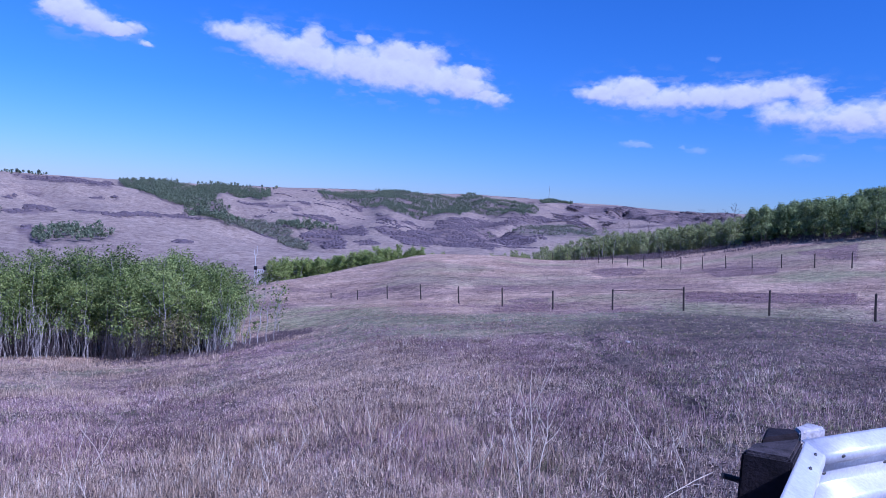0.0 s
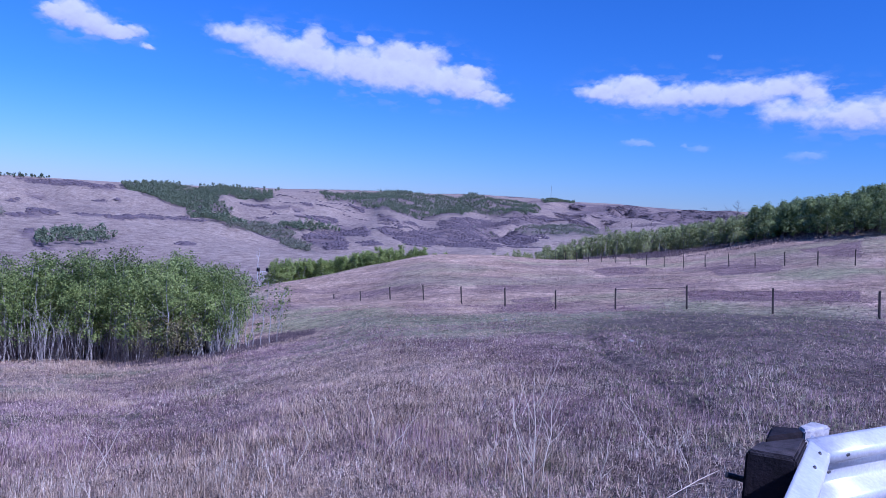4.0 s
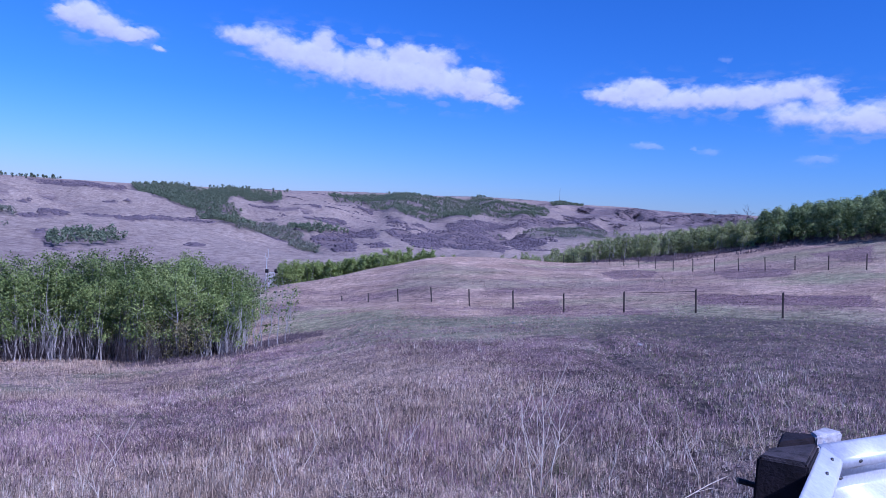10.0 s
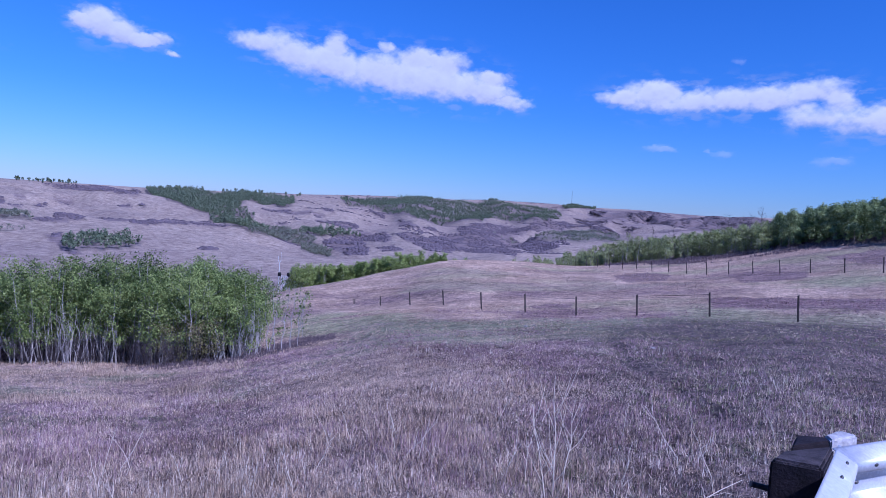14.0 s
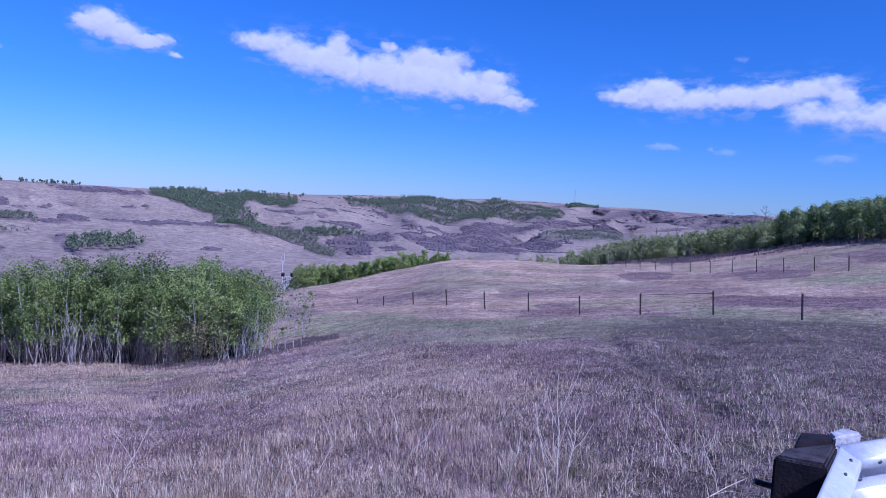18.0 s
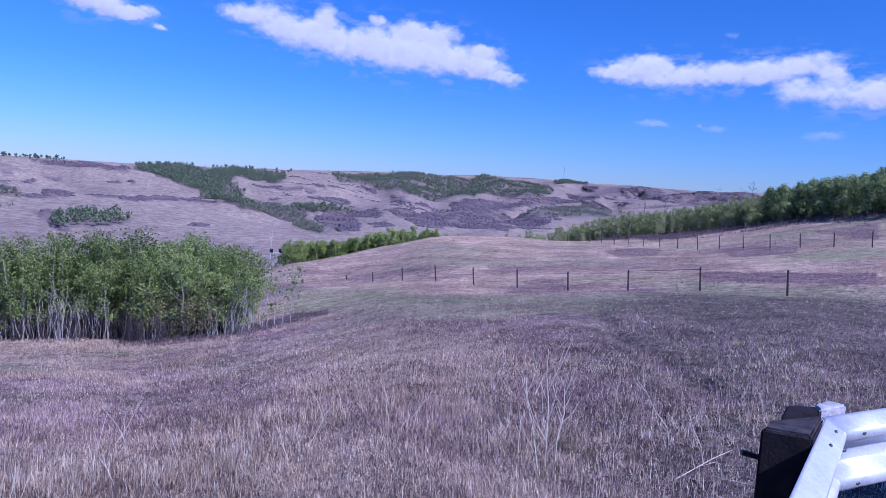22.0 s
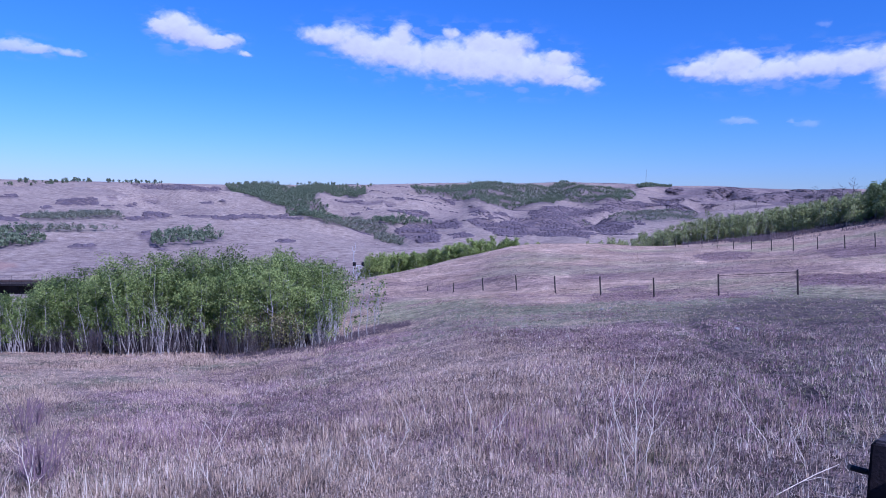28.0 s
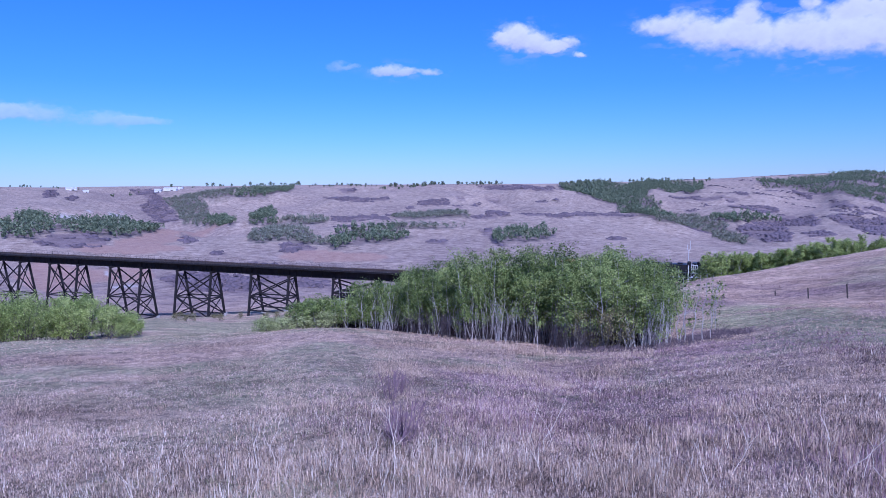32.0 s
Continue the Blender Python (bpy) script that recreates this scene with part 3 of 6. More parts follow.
region("wood", (68.4, 818), (66.8, 866), (66.4, 761), (67.3, 731), (68.4, 724))
region("wood", (55.7, 926), (55.1, 980), (53.8, 985), (52.9, 747), (53.4, 734), (54.7, 901))
region("grey", (59.2, 1300), (52.8, 1290), (53.5, 1159), (55.3, 1155), (56.2, 1068), (56.5, 950), (57.2, 964), (57.6, 1142), (58.6, 1308))
region("shrub", (60.9, 1544), (59.3, 1500), (58.4, 1280), (57.6, 1120), (57.4, 960), (59.3, 1059), (60.1, 1255), (59.6, 1344))
region("grey", (56.2, 1053), (55.3, 1152), (55, 1021), (56, 926), (56.4, 945))
region("shrub", (46.2, 1130), (44.6, 1082), (42.7, 1019), (40.5, 1043), (40.3, 992), (42.2, 983), (44.6, 994))
region("shrub", (38.1, 943), (37.4, 971), (35.2, 1005), (35.2, 957), (37.9, 920))
region("shrub", (32.9, 1344), (30.1, 1324), (26.6, 1481), (26.1, 1426), (26.6, 1108), (30.1, 1186), (32.1, 1315))
region("shrub", (34.8, 1005), (34.4, 1017), (33.9, 1017), (34, 1008))
region("shrub", (35, 953), (34.1, 964), (34, 941), (34.7, 928))
region("shrub", (33.5, 974), (32.6, 1014), (32.2, 1005), (33, 965))
region("shrub", (32, 1144), (31.1, 1148), (30.9, 1140), (31.8, 1032))
region("shrub", (27.8, 1055), (27, 1061), (26.7, 1036), (27.5, 1019))
region("shrub", (26.4, 1049), (26.1, 1049), (25.9, 1036), (26.3, 1042))
region("shrub", (33.5, 692), (32.1, 701), (30.6, 988), (30.1, 696), (31.1, 676), (33, 676))
region("shrub", (29.2, 928), (28.2, 921), (26.3, 703), (23, 905), (20.8, 769), (19.2, 747), (20.8, 752), (23, 722), (26.3, 689), (28.7, 697))
region("shrub", (45.1, 648), (44.6, 694), (43.1, 657), (43.2, 630))
region("shrub", (49.4, 507), (49.6, 540), (48, 539), (46.6, 518), (46.6, 487), (48.5, 485), (49.4, 491))
region("shrub", (37.4, 539), (36.7, 551), (35.5, 548), (35.4, 528), (36.9, 527))
region("shrub", (45.6, 751), (43.7, 784), (41.5, 786), (40.3, 715), (42.2, 708), (44.6, 714))
region("shrub", (40.8, 782), (39.8, 866), (39.1, 852), (39.8, 776))
region("shrub", (66.7, 1080), (66.5, 1346), (65.9, 1406), (65.7, 1294), (66.2, 1074))
region("shrub", (65.3, 1217), (64.7, 1344), (64.3, 1344), (65.1, 1094))
region("shrub", (66, 633), (64.1, 647), (62.4, 598), (62.6, 568), (64.9, 558), (65.8, 563), (67.4, 578), (67.4, 599))
region("shrub", (22.1, 571), (20.7, 578), (20.3, 560), (21.6, 556))
region("shrub", (44.6, 1305), (43.2, 1305), (43.3, 1268), (44.3, 1268))
region("shrub", (57.5, 603), (56.9, 697), (56, 566), (56.9, 558))
region("shrub", (55.2, 500), (54.3, 508), (53.9, 494), (54.9, 492))
region("shrub", (39.1, 905), (38.6, 916), (38.1, 897), (38.8, 892))
region("shrub", (12.2, 1096), (11.4, 1142), (11.2, 1096), (12, 1084))
region("shrub", (12.7, 1055), (12.2, 1066), (11.9, 1045), (12.6, 1032))
region("shrub", (8.2, 1393), (7.1, 1371), (6.9, 1296), (7.7, 1315))
region("shrub", (11.9, 794), (9.3, 873), (8.1, 740), (8.1, 668), (9.6, 671), (10.8, 718))
region("shrub", (9.1, 962), (6.7, 935), (6.3, 852), (6.6, 802), (8.5, 868), (8.9, 906))
region("shrub", (7.4, 732), (5.5, 728), (5.1, 696), (7, 699))
region("shrub", (5.6, 1184), (4.5, 997), (4.5, 971), (5.4, 1014))
region("shrub", (17.2, 1098), (14.9, 1098), (12.9, 1063), (14.7, 1070), (16.8, 1082))
region("shrub", (15.9, 985), (14.8, 994), (14.7, 978), (15.7, 972))
region("shrub", (5.7, 1186), (4.7, 1118), (4.2, 988), (5.4, 1001))
region("shrub", (6.1, 903), (4.2, 879), (1.7, 834), (0.7, 775), (1.6, 689), (2.9, 699), (4.6, 810))
region("shrub", (2.2, 1008), (-1.7, 1040), (-4.1, 1130), (-6.1, 881), (-4.2, 859), (-1.3, 818), (0.7, 842))
region("shrub", (0.6, 1144), (-3.1, 1346), (-5.9, 1327), (-5.5, 1195), (-2.2, 1047), (0.3, 1016))
region("shrub", (-4.1, 1136), (-7, 1055), (-8.2, 877), (-7.1, 842), (-5.1, 890))
region("grey", (-2.6, 1086), (-6.5, 1104), (-8.8, 1471), (-11.6, 1525), (-13.2, 1248), (-12.6, 1008), (-9.8, 981), (-7, 1049), (-4.1, 1126))
region("shrub", (11.8, 839), (10.4, 876), (8.5, 925), (6.1, 860), (6, 825), (8.5, 866), (9.3, 783), (8.1, 691), (8.4, 669), (9.6, 705), (10.4, 761), (11.5, 786))
region("shrub", (5.6, 866), (3.9, 852), (2.2, 813), (1.5, 690), (2.9, 734), (3.6, 786), (5.1, 821))
region("shrub", (3.1, 862), (0.7, 946), (-2.2, 884), (-4.8, 790), (-4.5, 678), (-2.3, 711), (0.7, 783), (2.2, 813))
region("shrub", (0.6, 1150), (-1.1, 1122), (-5.5, 1329), (-5.7, 1519), (-8.8, 1619), (-8.8, 1536), (-5.5, 1221), (-4.1, 1193), (-1.7, 1059), (0.5, 1021))
region("shrub", (-4.6, 1114), (-6, 1064), (-7, 898), (-7.3, 862), (-5.6, 830), (-4.7, 893))
region("shrub", (8.2, 1413), (7.1, 1429), (6.8, 1294), (7.6, 1317))
region("shrub", (5.7, 1248), (4.5, 1128), (3.8, 990), (4.9, 1003))
region("shrub", (12.9, 1064), (12.1, 1080), (11.8, 1043), (12.6, 1032))
region("shrub", (15.3, 1102), (13, 1080), (13, 1055), (15.2, 1057))
region("shrub", (12.7, 1012), (11.2, 1008), (9.4, 1016), (8.7, 985), (10.4, 928), (12.3, 938))
region("shrub", (7.3, 732), (6, 744), (5.4, 708), (7, 690))
region("shrub", (3.7, 1006), (2.5, 1082), (2.3, 1019), (3.4, 987))
region("wood", (-8.2, 2319), (-11, 2738), (-10.8, 2435), (-8.7, 2138))
region("shrub", (-13.8, 2092), (-14.6, 2660), (-15.6, 2233), (-15.4, 2189), (-14.3, 1857), (-13.6, 1911))
region("shrub", (-8.3, 1519), (-8.8, 1590), (-11.1, 1666), (-13.9, 1718), (-11.6, 1556), (-8.8, 1519))
region("shrub", (-16, 2241), (-19.9, 2378), (-23.6, 2040), (-24.4, 1847), (-20, 1759), (-16.9, 1775))
region("shrub", (-10.6, 2069), (-11.7, 2111), (-11.9, 2100), (-11, 2073))
region("shrub", (-12, 1746), (-13.4, 1840), (-13.6, 1807), (-12.5, 1737))
region("shrub", (-8, 1587), (-9.2, 1706), (-9.2, 1595), (-8.3, 1542))
region("shrub", (-15.1, 2651), (-23.9, 2461), (-24.4, 2193), (-17.8, 2228))
region("shrub", (-13.3, 2208), (-15.5, 2793), (-16.9, 2793), (-17, 1992), (-14.3, 1857), (-13.6, 2058))
region("shrub", (-10.8, 2315), (-11.9, 2612), (-11.6, 2081), (-10.6, 1953))
region("shrub", (-9.2, 1759), (-11.5, 1762), (-12.9, 1817), (-11.1, 1672), (-9.5, 1712))
region("shrub", (-10.7, 1528), (-13.4, 1737), (-15.6, 1709), (-13.4, 1696), (-10.9, 1324))
region("clay", (62.2, 590), (59.8, 656), (56.9, 930), (57.3, 695), (60.2, 555), (62.2, 546))
region("clay", (64.9, 540), (62.2, 553), (59, 528), (59, 507), (63, 519))
region("clay", (48.9, 486), (46.6, 504), (42.8, 477), (42.8, 443), (48.5, 456))
region("bare", (65.9, 719), (65.9, 871), (64, 905), (61.5, 1102), (60.7, 1061), (62.1, 908), (64, 744))
region("clay", (67.5, 521.2), (64.9, 499.3), (63.7, 409.9), (66.6, 376.5), (68.3, 418.3))
region("bare", (65.8, 479.4), (65.1, 500.4), (64.5, 499.8), (64.8, 468), (65.6, 458.1))
region("bare", (62.9, 470.9), (62.6, 481.1), (62.5, 427.9), (62.8, 420.3))
region("shrub", (59.5, 413.3), (56.6, 433.1), (53.1, 404.1), (50.8, 374.3), (52.2, 329.4), (57.1, 352.2))
region("shrub", (52.2, 453.7), (49.4, 439.8), (48.3, 365.5), (50.9, 362))
region("shrub", (48.5, 388.4), (45.7, 383.8), (45.5, 339.3), (48.1, 348.4))
region("clay", (61.9, 468.6), (59.5, 451), (59.8, 394.5), (61.8, 414.8))
region("brush", (-20.2, 50), (-26.4, 48.6), (-32.4, 47.6), (-32.5, 41.2), (-26.5, 42.4), (-20.9, 42.7))
region("brush", (-21.4, 81.6), (-23.9, 84), (-27.2, 75.9), (-27.0, 67.7), (-22.8, 67))
region("brush", (-12.8, 85), (-15.0, 92), (-17.5, 86.8), (-16.9, 74.4), (-13.8, 72.4))
region("brush", (-28.0, 92.4), (-32.1, 98.3), (-32.2, 75.9), (-29.8, 84.2))
region("brush", (-6.0, 50.2), (-9.7, 50.7), (-9.5, 48.4), (-6.5, 47.8))


def within(way, b, d):
    """Which points (bearing, log of distance) lie inside an outline."""
    hit = np.zeros(b.shape, bool)
    near = (b > way[:, 0].min()) & (b < way[:, 0].max()) & (d > way[:, 1].min()) & (d < way[:, 1].max())
    pb, pd = b[near], d[near]
    odd = np.zeros(pb.shape, bool)
    for (b0, d0), (b1, d1) in zip(way, np.roll(way, -1, 0)):
        if b0 != b1:
            odd ^= ((b0 > pb) != (b1 > pb)) & (pd < d0 + (pb - b0) * (d1 - d0) / (b1 - b0))
    hit[near] = odd
    return hit


def patch_share(x, y, kind):
    """How far the points lie inside the patches and regions of a kind, 0 to 1."""
    share = np.zeros_like(x)
    ragged = 0.5 * fbm(x / 25, y / 25, 3, 61)
    for b, d, w, h, k, what in PATCHES:
        if what != kind:
            continue
        c, s = math.cos(radians(b)), math.sin(radians(b))
        across, along = x * c + y * s, -x * s + y * c - d
        near = (np.abs(across) < 1.5 * w) & (np.abs(along - k * across) < 1.5 * h)
        q = (across[near] / w) ** 2 + ((along[near] - k * across[near]) / h) ** 2
        share[near] = np.maximum(share[near], 1 - smooth(0.7, 1.25, q + ragged[near]))
    bearing, dist = np.degrees(np.arctan2(-x, y)) + 0.3 * ragged, np.log(np.maximum(np.hypot(x, y), 1.0)) + 0.02 * ragged
    for what, way in REGIONS:
        if what == kind:
            share[within(way, bearing, dist)] = 1.0
    return share


def cover_of(x, y):
    """Shares of green grass, twiggy shrubs and bare clay over the ground."""
    r, b = np.hypot(x, y), np.degrees(np.arctan2(-x, y))
    n1, n2, n3 = fbm(x / 11, y / 11, 4, 71), fbm(x / 7 + 9, y / 5, 4, 72), fbm(x / 90, y / 70, 4, 73)
    near = 1 - smooth(60, 90, r)
    # a green flat before the lower fence, an olive slope to the right, green in the swale
    flat = np.exp(-(((r - np.interp(b, [-34, -12, 0, 12, 20], [27, 28, 31, 40, 42])) / 10) ** 2)) * smooth(-40, -24, b) * (1 - smooth(12, 18, b))
    olive = 0.5 * smooth(4, 9, r) * (1 - smooth(20, 30, r)) * (1 - smooth(-16, -8, b))
    green = 0.9 * smooth(0.0, 0.45, n1 + 0.95 * flat + olive - 0.15) * near
    green = np.maximum(green, 0.65 * smooth(-0.05, 0.4, fbm(x / 3, y / 3, 3, 77)) * (1 - smooth(5, 11, r)) * (1 - smooth(-6, 4, b)))
    green = np.maximum(green, 0.8 * smooth(-0.3, 0.35, fbm(x / 5, y / 4, 3, 76)) * smooth(34, 46, b) * smooth(5, 9, r) * near)
    green = np.maximum(green, 0.75 * smooth(-0.15, 0.3, fbm(x / 12, y / 12, 3, 74) + 0.2) * smooth(44, 50, b) * smooth(20, 40, r) * (1 - smooth(190, 240, r)))
    green = np.maximum(green, 0.6 * smooth(0.02, 0.4, fbm(x / 15, y / 8, 4, 88)) * smooth(42, 52, r) * (1 - smooth(120, 145, r)) * (1 - smooth(12, 20, b)))
    green = np.maximum(green, 0.7 * smooth(-0.3, 0.25, fbm(x / 2.6, y / 2.6, 3, 101)) * smooth(13, 20, b) * (1 - smooth(36, 44, b)) * smooth(9, 13, r) * (1 - smooth(26, 31, r)))
    belt = np.exp(-(((r - np.interp(b, [-34, -15, 0, 12, 30, 70], [40, 15, 17, 23, 14, 12])) / 4.5) ** 2)) * smooth(-26, -14, b)
    twig = 0.9 * smooth(-0.16, 0.48, n2 + 0.4 * belt + 0.36 * smooth(7, 9, r) * (1 - smooth(np.interp(b, [-30, -5, 0, 9, 14], [12, 15, 18, 24, 21]), np.interp(b, [-30, -5, 0, 9, 14], [18, 19, 23, 29, 27]), r))) * smooth(5.0, 8.5, r + 1.5 * n1 - 1.5 * smooth(8, 20, b) + 2.2 * (1 - smooth(-2, 8, b))) * near * (1 - 0.7 * green) * (1 - 0.8 * smooth(30, 42, b) * smooth(6, 10, r)) * (1 - 0.7 * smooth(44, 52, b)) * (1 - 0.8 * smooth(18, 24, b) * smooth(15, 19, r)) * (1 - 0.55 * (1 - smooth(-26, -13, b)))
    twig = np.maximum(twig, 0.45 * (1 - smooth(38, 44, b)) * smooth(0.15, 0.45, fbm(x / 16, y / 7, 3, 78)) * smooth(50, 60, r) * (1 - smooth(110, 140, r)))
    twig = np.maximum(twig, 0.92 * patch_share(x, y, "brush"))
    if r.max() < 200:
        return np.stack([green, twig, np.zeros_like(x), np.zeros_like(x)], 1)
    twig = np.maximum(twig, 0.25 * smooth(0.1, 0.5, n3) * smooth(250, 400, r))
    twig = np.maximum(twig, 0.3 * smooth(6, 13, coulees(x, y) + 3 * fbm(x / 40, y / 40, 3, 79)))
    grey = patch_share(x, y, "grey")
    twig = np.maximum(twig, 0.85 * np.maximum(patch_share(x, y, "shrub"), 0.7 * grey))
    twig = np.maximum(twig, 0.5 * smooth(250, 280, r) * (1 - smooth(430, 520, r)) * smooth(-0.3, 0.3, n1))
    twig = np.maximum(twig, 0.85 * smooth(-0.15, 0.2, fbm(x / 150, y / 60, 4, 89)) * smooth(1000, 1400, r) * (1 - smooth(-12, -4, b)))
    wood = patch_share(x, y, "wood")
    twig, green = np.maximum(twig, 0.75 * wood), np.maximum(green, np.maximum(0.3 * wood, 0.45 * grey))
    clay = 0.85 * patch_share(x, y, "clay")
    return np.stack([green, twig, clay, 0.8 * patch_share(x, y, "bare") * smooth(-0.1, 0.35, fbm(x / 14, y / 14, 3, 85))], 1)


def build_ground():
    bearings = np.concatenate([np.arange(-180, -46, 3.35), np.arange(-46, 84, 0.25), np.arange(84, 180, 3.0)])
    nb, nr = len(bearings), len(RINGS)
    rr, bb = np.meshgrid(RINGS[1:], np.radians(bearings))
    x, y = (-rr * np.sin(bb)).ravel(), (rr * np.cos(bb)).ravel()
    x, y = np.append(x, 0), np.append(y, 0)
    z = ground(x, y)
    n = nr - 1
    i, j = np.meshgrid(np.arange(nb), np.arange(n - 1), indexing="ij")
    i2 = (i + 1) % nb
    quads = np.stack([i * n + j, i * n + j + 1, i2 * n + j + 1, i2 * n + j], -1).reshape(-1, 4)
    k = np.arange(0, nb, 2)
    tip = np.stack([np.full(len(k), len(x) - 1), k * n, (k + 1) % nb * n, (k + 2) % nb * n], 1)
    quads = np.concatenate([quads, tip])
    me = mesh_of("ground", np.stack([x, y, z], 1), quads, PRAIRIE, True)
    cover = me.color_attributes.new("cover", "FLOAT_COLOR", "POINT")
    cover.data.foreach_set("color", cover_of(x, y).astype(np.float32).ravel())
    litter_tint = me.color_attributes.new("litter_tint", "FLOAT_COLOR", "POINT")
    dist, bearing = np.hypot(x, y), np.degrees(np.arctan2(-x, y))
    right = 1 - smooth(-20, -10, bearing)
    # Soil share: strongest near the origin and to the right, none far off.
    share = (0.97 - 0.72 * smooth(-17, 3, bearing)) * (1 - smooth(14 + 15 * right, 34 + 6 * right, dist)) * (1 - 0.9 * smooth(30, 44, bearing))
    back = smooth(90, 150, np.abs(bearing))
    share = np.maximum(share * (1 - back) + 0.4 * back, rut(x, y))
    # Distance bands of the two painted tints: mid slope, then far slope.
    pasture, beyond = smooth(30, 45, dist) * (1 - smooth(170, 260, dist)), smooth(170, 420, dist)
    litter_tint.data.foreach_set("color", np.stack([share, pasture, beyond, np.ones_like(share)], 1).astype(np.float32).ravel())
    tagged(new("ground", me), "dry prairie grassland falling into a wide river valley", "ground", kind="structure")


build_ground()


# ---- foreground grass, twigs and stalks ----
def sward(name, seed, count, near, far, height, mat, weight, label, wide=1.0, lean=0.35, sector=(-46, 82), fan=7, thin=0.74, loose=0.0):
    """A field of small tufts, each a fan of bent blades from one foot, thinned by weight(x, y)."""
    rng = np.random.default_rng(seed)
    u = rng.uniform(0, 1, count)
    r = near * (far / near) ** (u**thin)
    b = np.radians(rng.uniform(*sector, count))
    x, y = -r * np.sin(b), r * np.cos(b)
    keep = rng.uniform(0, 1, count) < weight(x, y)
    x, y, r = x[keep], y[keep], r[keep]
    n = len(x)
    foot = np.stack([x, y, ground(x, y) - 0.01], 1)
    tuft = height * rng.uniform(0.5, 1.25, n) * (1 - 0.42 * smooth(5, 13, r) * (r < 60)) * np.clip(0.9 + 0.8 * fbm(x / 0.9, y / 0.9, 3, 81), 0.5, 1.6) * (1 - 0.25 * smooth(28, 44, np.degrees(b[keep])) * smooth(4, 8, r) * (r < 60))
    h = tuft[:, None] * rng.uniform(0.45, 1.2, (n, fan))
    w = (wide * (0.0015 + 0.00066 * r))[:, None] * rng.uniform(0.6, 1.4, (n, fan))
    turn, tilt = rng.uniform(0, 2 * np.pi, (n, fan)), np.abs(rng.normal(0, lean, (n, fan)))
    way = np.stack([np.cos(turn), np.sin(turn), 0 * turn], -1)
    side = np.stack([-np.sin(turn), np.cos(turn), 0 * turn], -1) * w[..., None]
    up = np.array([0, 0, 1.0])
    start = foot[:, None, :] + loose * rng.normal(0, 1, (n, fan, 3)) * np.array([1, 1, 0])
    start[:, :, 2] += 0.45 * loose * np.abs(rng.normal(0, 1, (n, fan)))
    tip = start + (way * np.sin(tilt)[..., None] + up * np.maximum(0.08, np.cos(tilt))[..., None]) * h[..., None]
    mid = start + (tip - start) * 0.4 + side
    if loose:
        v = np.concatenate([start, mid, tip], 1).reshape(-1, 3)
        base, step = (np.arange(n) * 3 * fan)[:, None], fan
    else:
        v = np.concatenate([start[:, :1], mid, tip], 1).reshape(-1, 3)
        base, step = (np.arange(n) * (1 + 2 * fan))[:, None], 1
    k = np.arange(fan)[None, :]
    f = np.stack([base + (k if loose else 0 * k), base + step + k, base + step + fan + k], -1).reshape(-1, 3)
    tagged(new(name, mesh_of(name, v, f, mat)), label, "grass", kind="stuff")


def cover_weight(k):
    return lambda x, y: cover_of(x, y)[:, k]


def straw_weight(x, y):
    c = cover_of(x, y)
    r, b = np.hypot(x, y), np.degrees(np.arctan2(-x, y))
    clumps = 0.62 + 0.38 * smooth(-0.25, 0.25, fbm(x / 0.55, y / 0.55, 3, 95))
    return (0.95 - 0.6 * c[:, 0] - 0.5 * c[:, 1]) * (0.22 + 0.78 * smooth(-19, -5, b)) * clumps * (1 - 0.95 * rut(x, y))


def mat_weight(x, y):
    return 0.95 * (0.45 + 0.55 * smooth(-24, -12, np.degrees(np.arctan2(-x, y)))) * smooth(-0.45, 0.15, fbm(x / 0.7, y / 0.7, 3, 96)) * (1 - 0.9 * rut(x, y))


sward("dry_grass", 1, 230000, 2.2, 52, 0.125, STRAW, straw_weight, "bleached matted prairie grass covering the slope", 0.95, 1.1, fan=6, thin=0.6, loose=0.035)
sward("matted_grass", 10, 110000, 2.2, 18, 0.095, DULL_STRAW, mat_weight, "flattened tangle of dead grass at the roadside", 0.85, 1.35, fan=6, loose=0.07)
sward("young_grass", 2, 100000, 2.6, 55, 0.085, GREEN_GRASS, cover_weight(0), "short young green grass between the dead stems", 1.0, 0.9, fan=5, thin=0.55)
sward("shrub_twigs", 3, 170000, 3, 50, 0.15, TWIG, cover_weight(1), "thicket of low bare reddish shrub twigs", 0.85, 0.85, fan=7, thin=0.62, loose=0.03)
sward("dry_stalks", 4, 15000, 2.3, 16, 0.22, PALE_STALK, lambda x, y: smooth(0.0, 0.5, fbm(x / 2.5, y / 2.5, 3, 83) + (0.22 + 0.33 * smooth(8, 24, np.degrees(np.arctan2(-x, y)))) * (1 - smooth(4, 7.5, np.hypot(x, y)))), "sparse bleached upright weed stalks", 0.7, 0.45, fan=2)
sward("hill_grass", 6, 120000, 40, 210, 0.15, HILL_STRAW, lambda x, y: (0.95 - 0.6 * cover_of(x, y)[:, 0]) * smooth(-0.5, 0.3, fbm(x / 5, y / 5, 3, 84)), "tufted straw-coloured grass on the far pasture hill", 0.6, 0.9, (-46, 78), 3)
sward("crest_twigs", 9, 16000, 108, 138, 0.55, CREST_TWIG, lambda x, y: smooth(-0.35, 0.2, fbm(x / 7, y / 7, 3, 87)), "purple-grey bare shrubs along the wood's foot", 0.5, 0.8, (-42, -12))
sward("hill_twigs", 7, 40000, 42, 138, 0.10, HILL_TWIG, cover_weight(1), "patches of low bare shrubs on the pasture hill", 0.8, 0.5, (-46, 30))


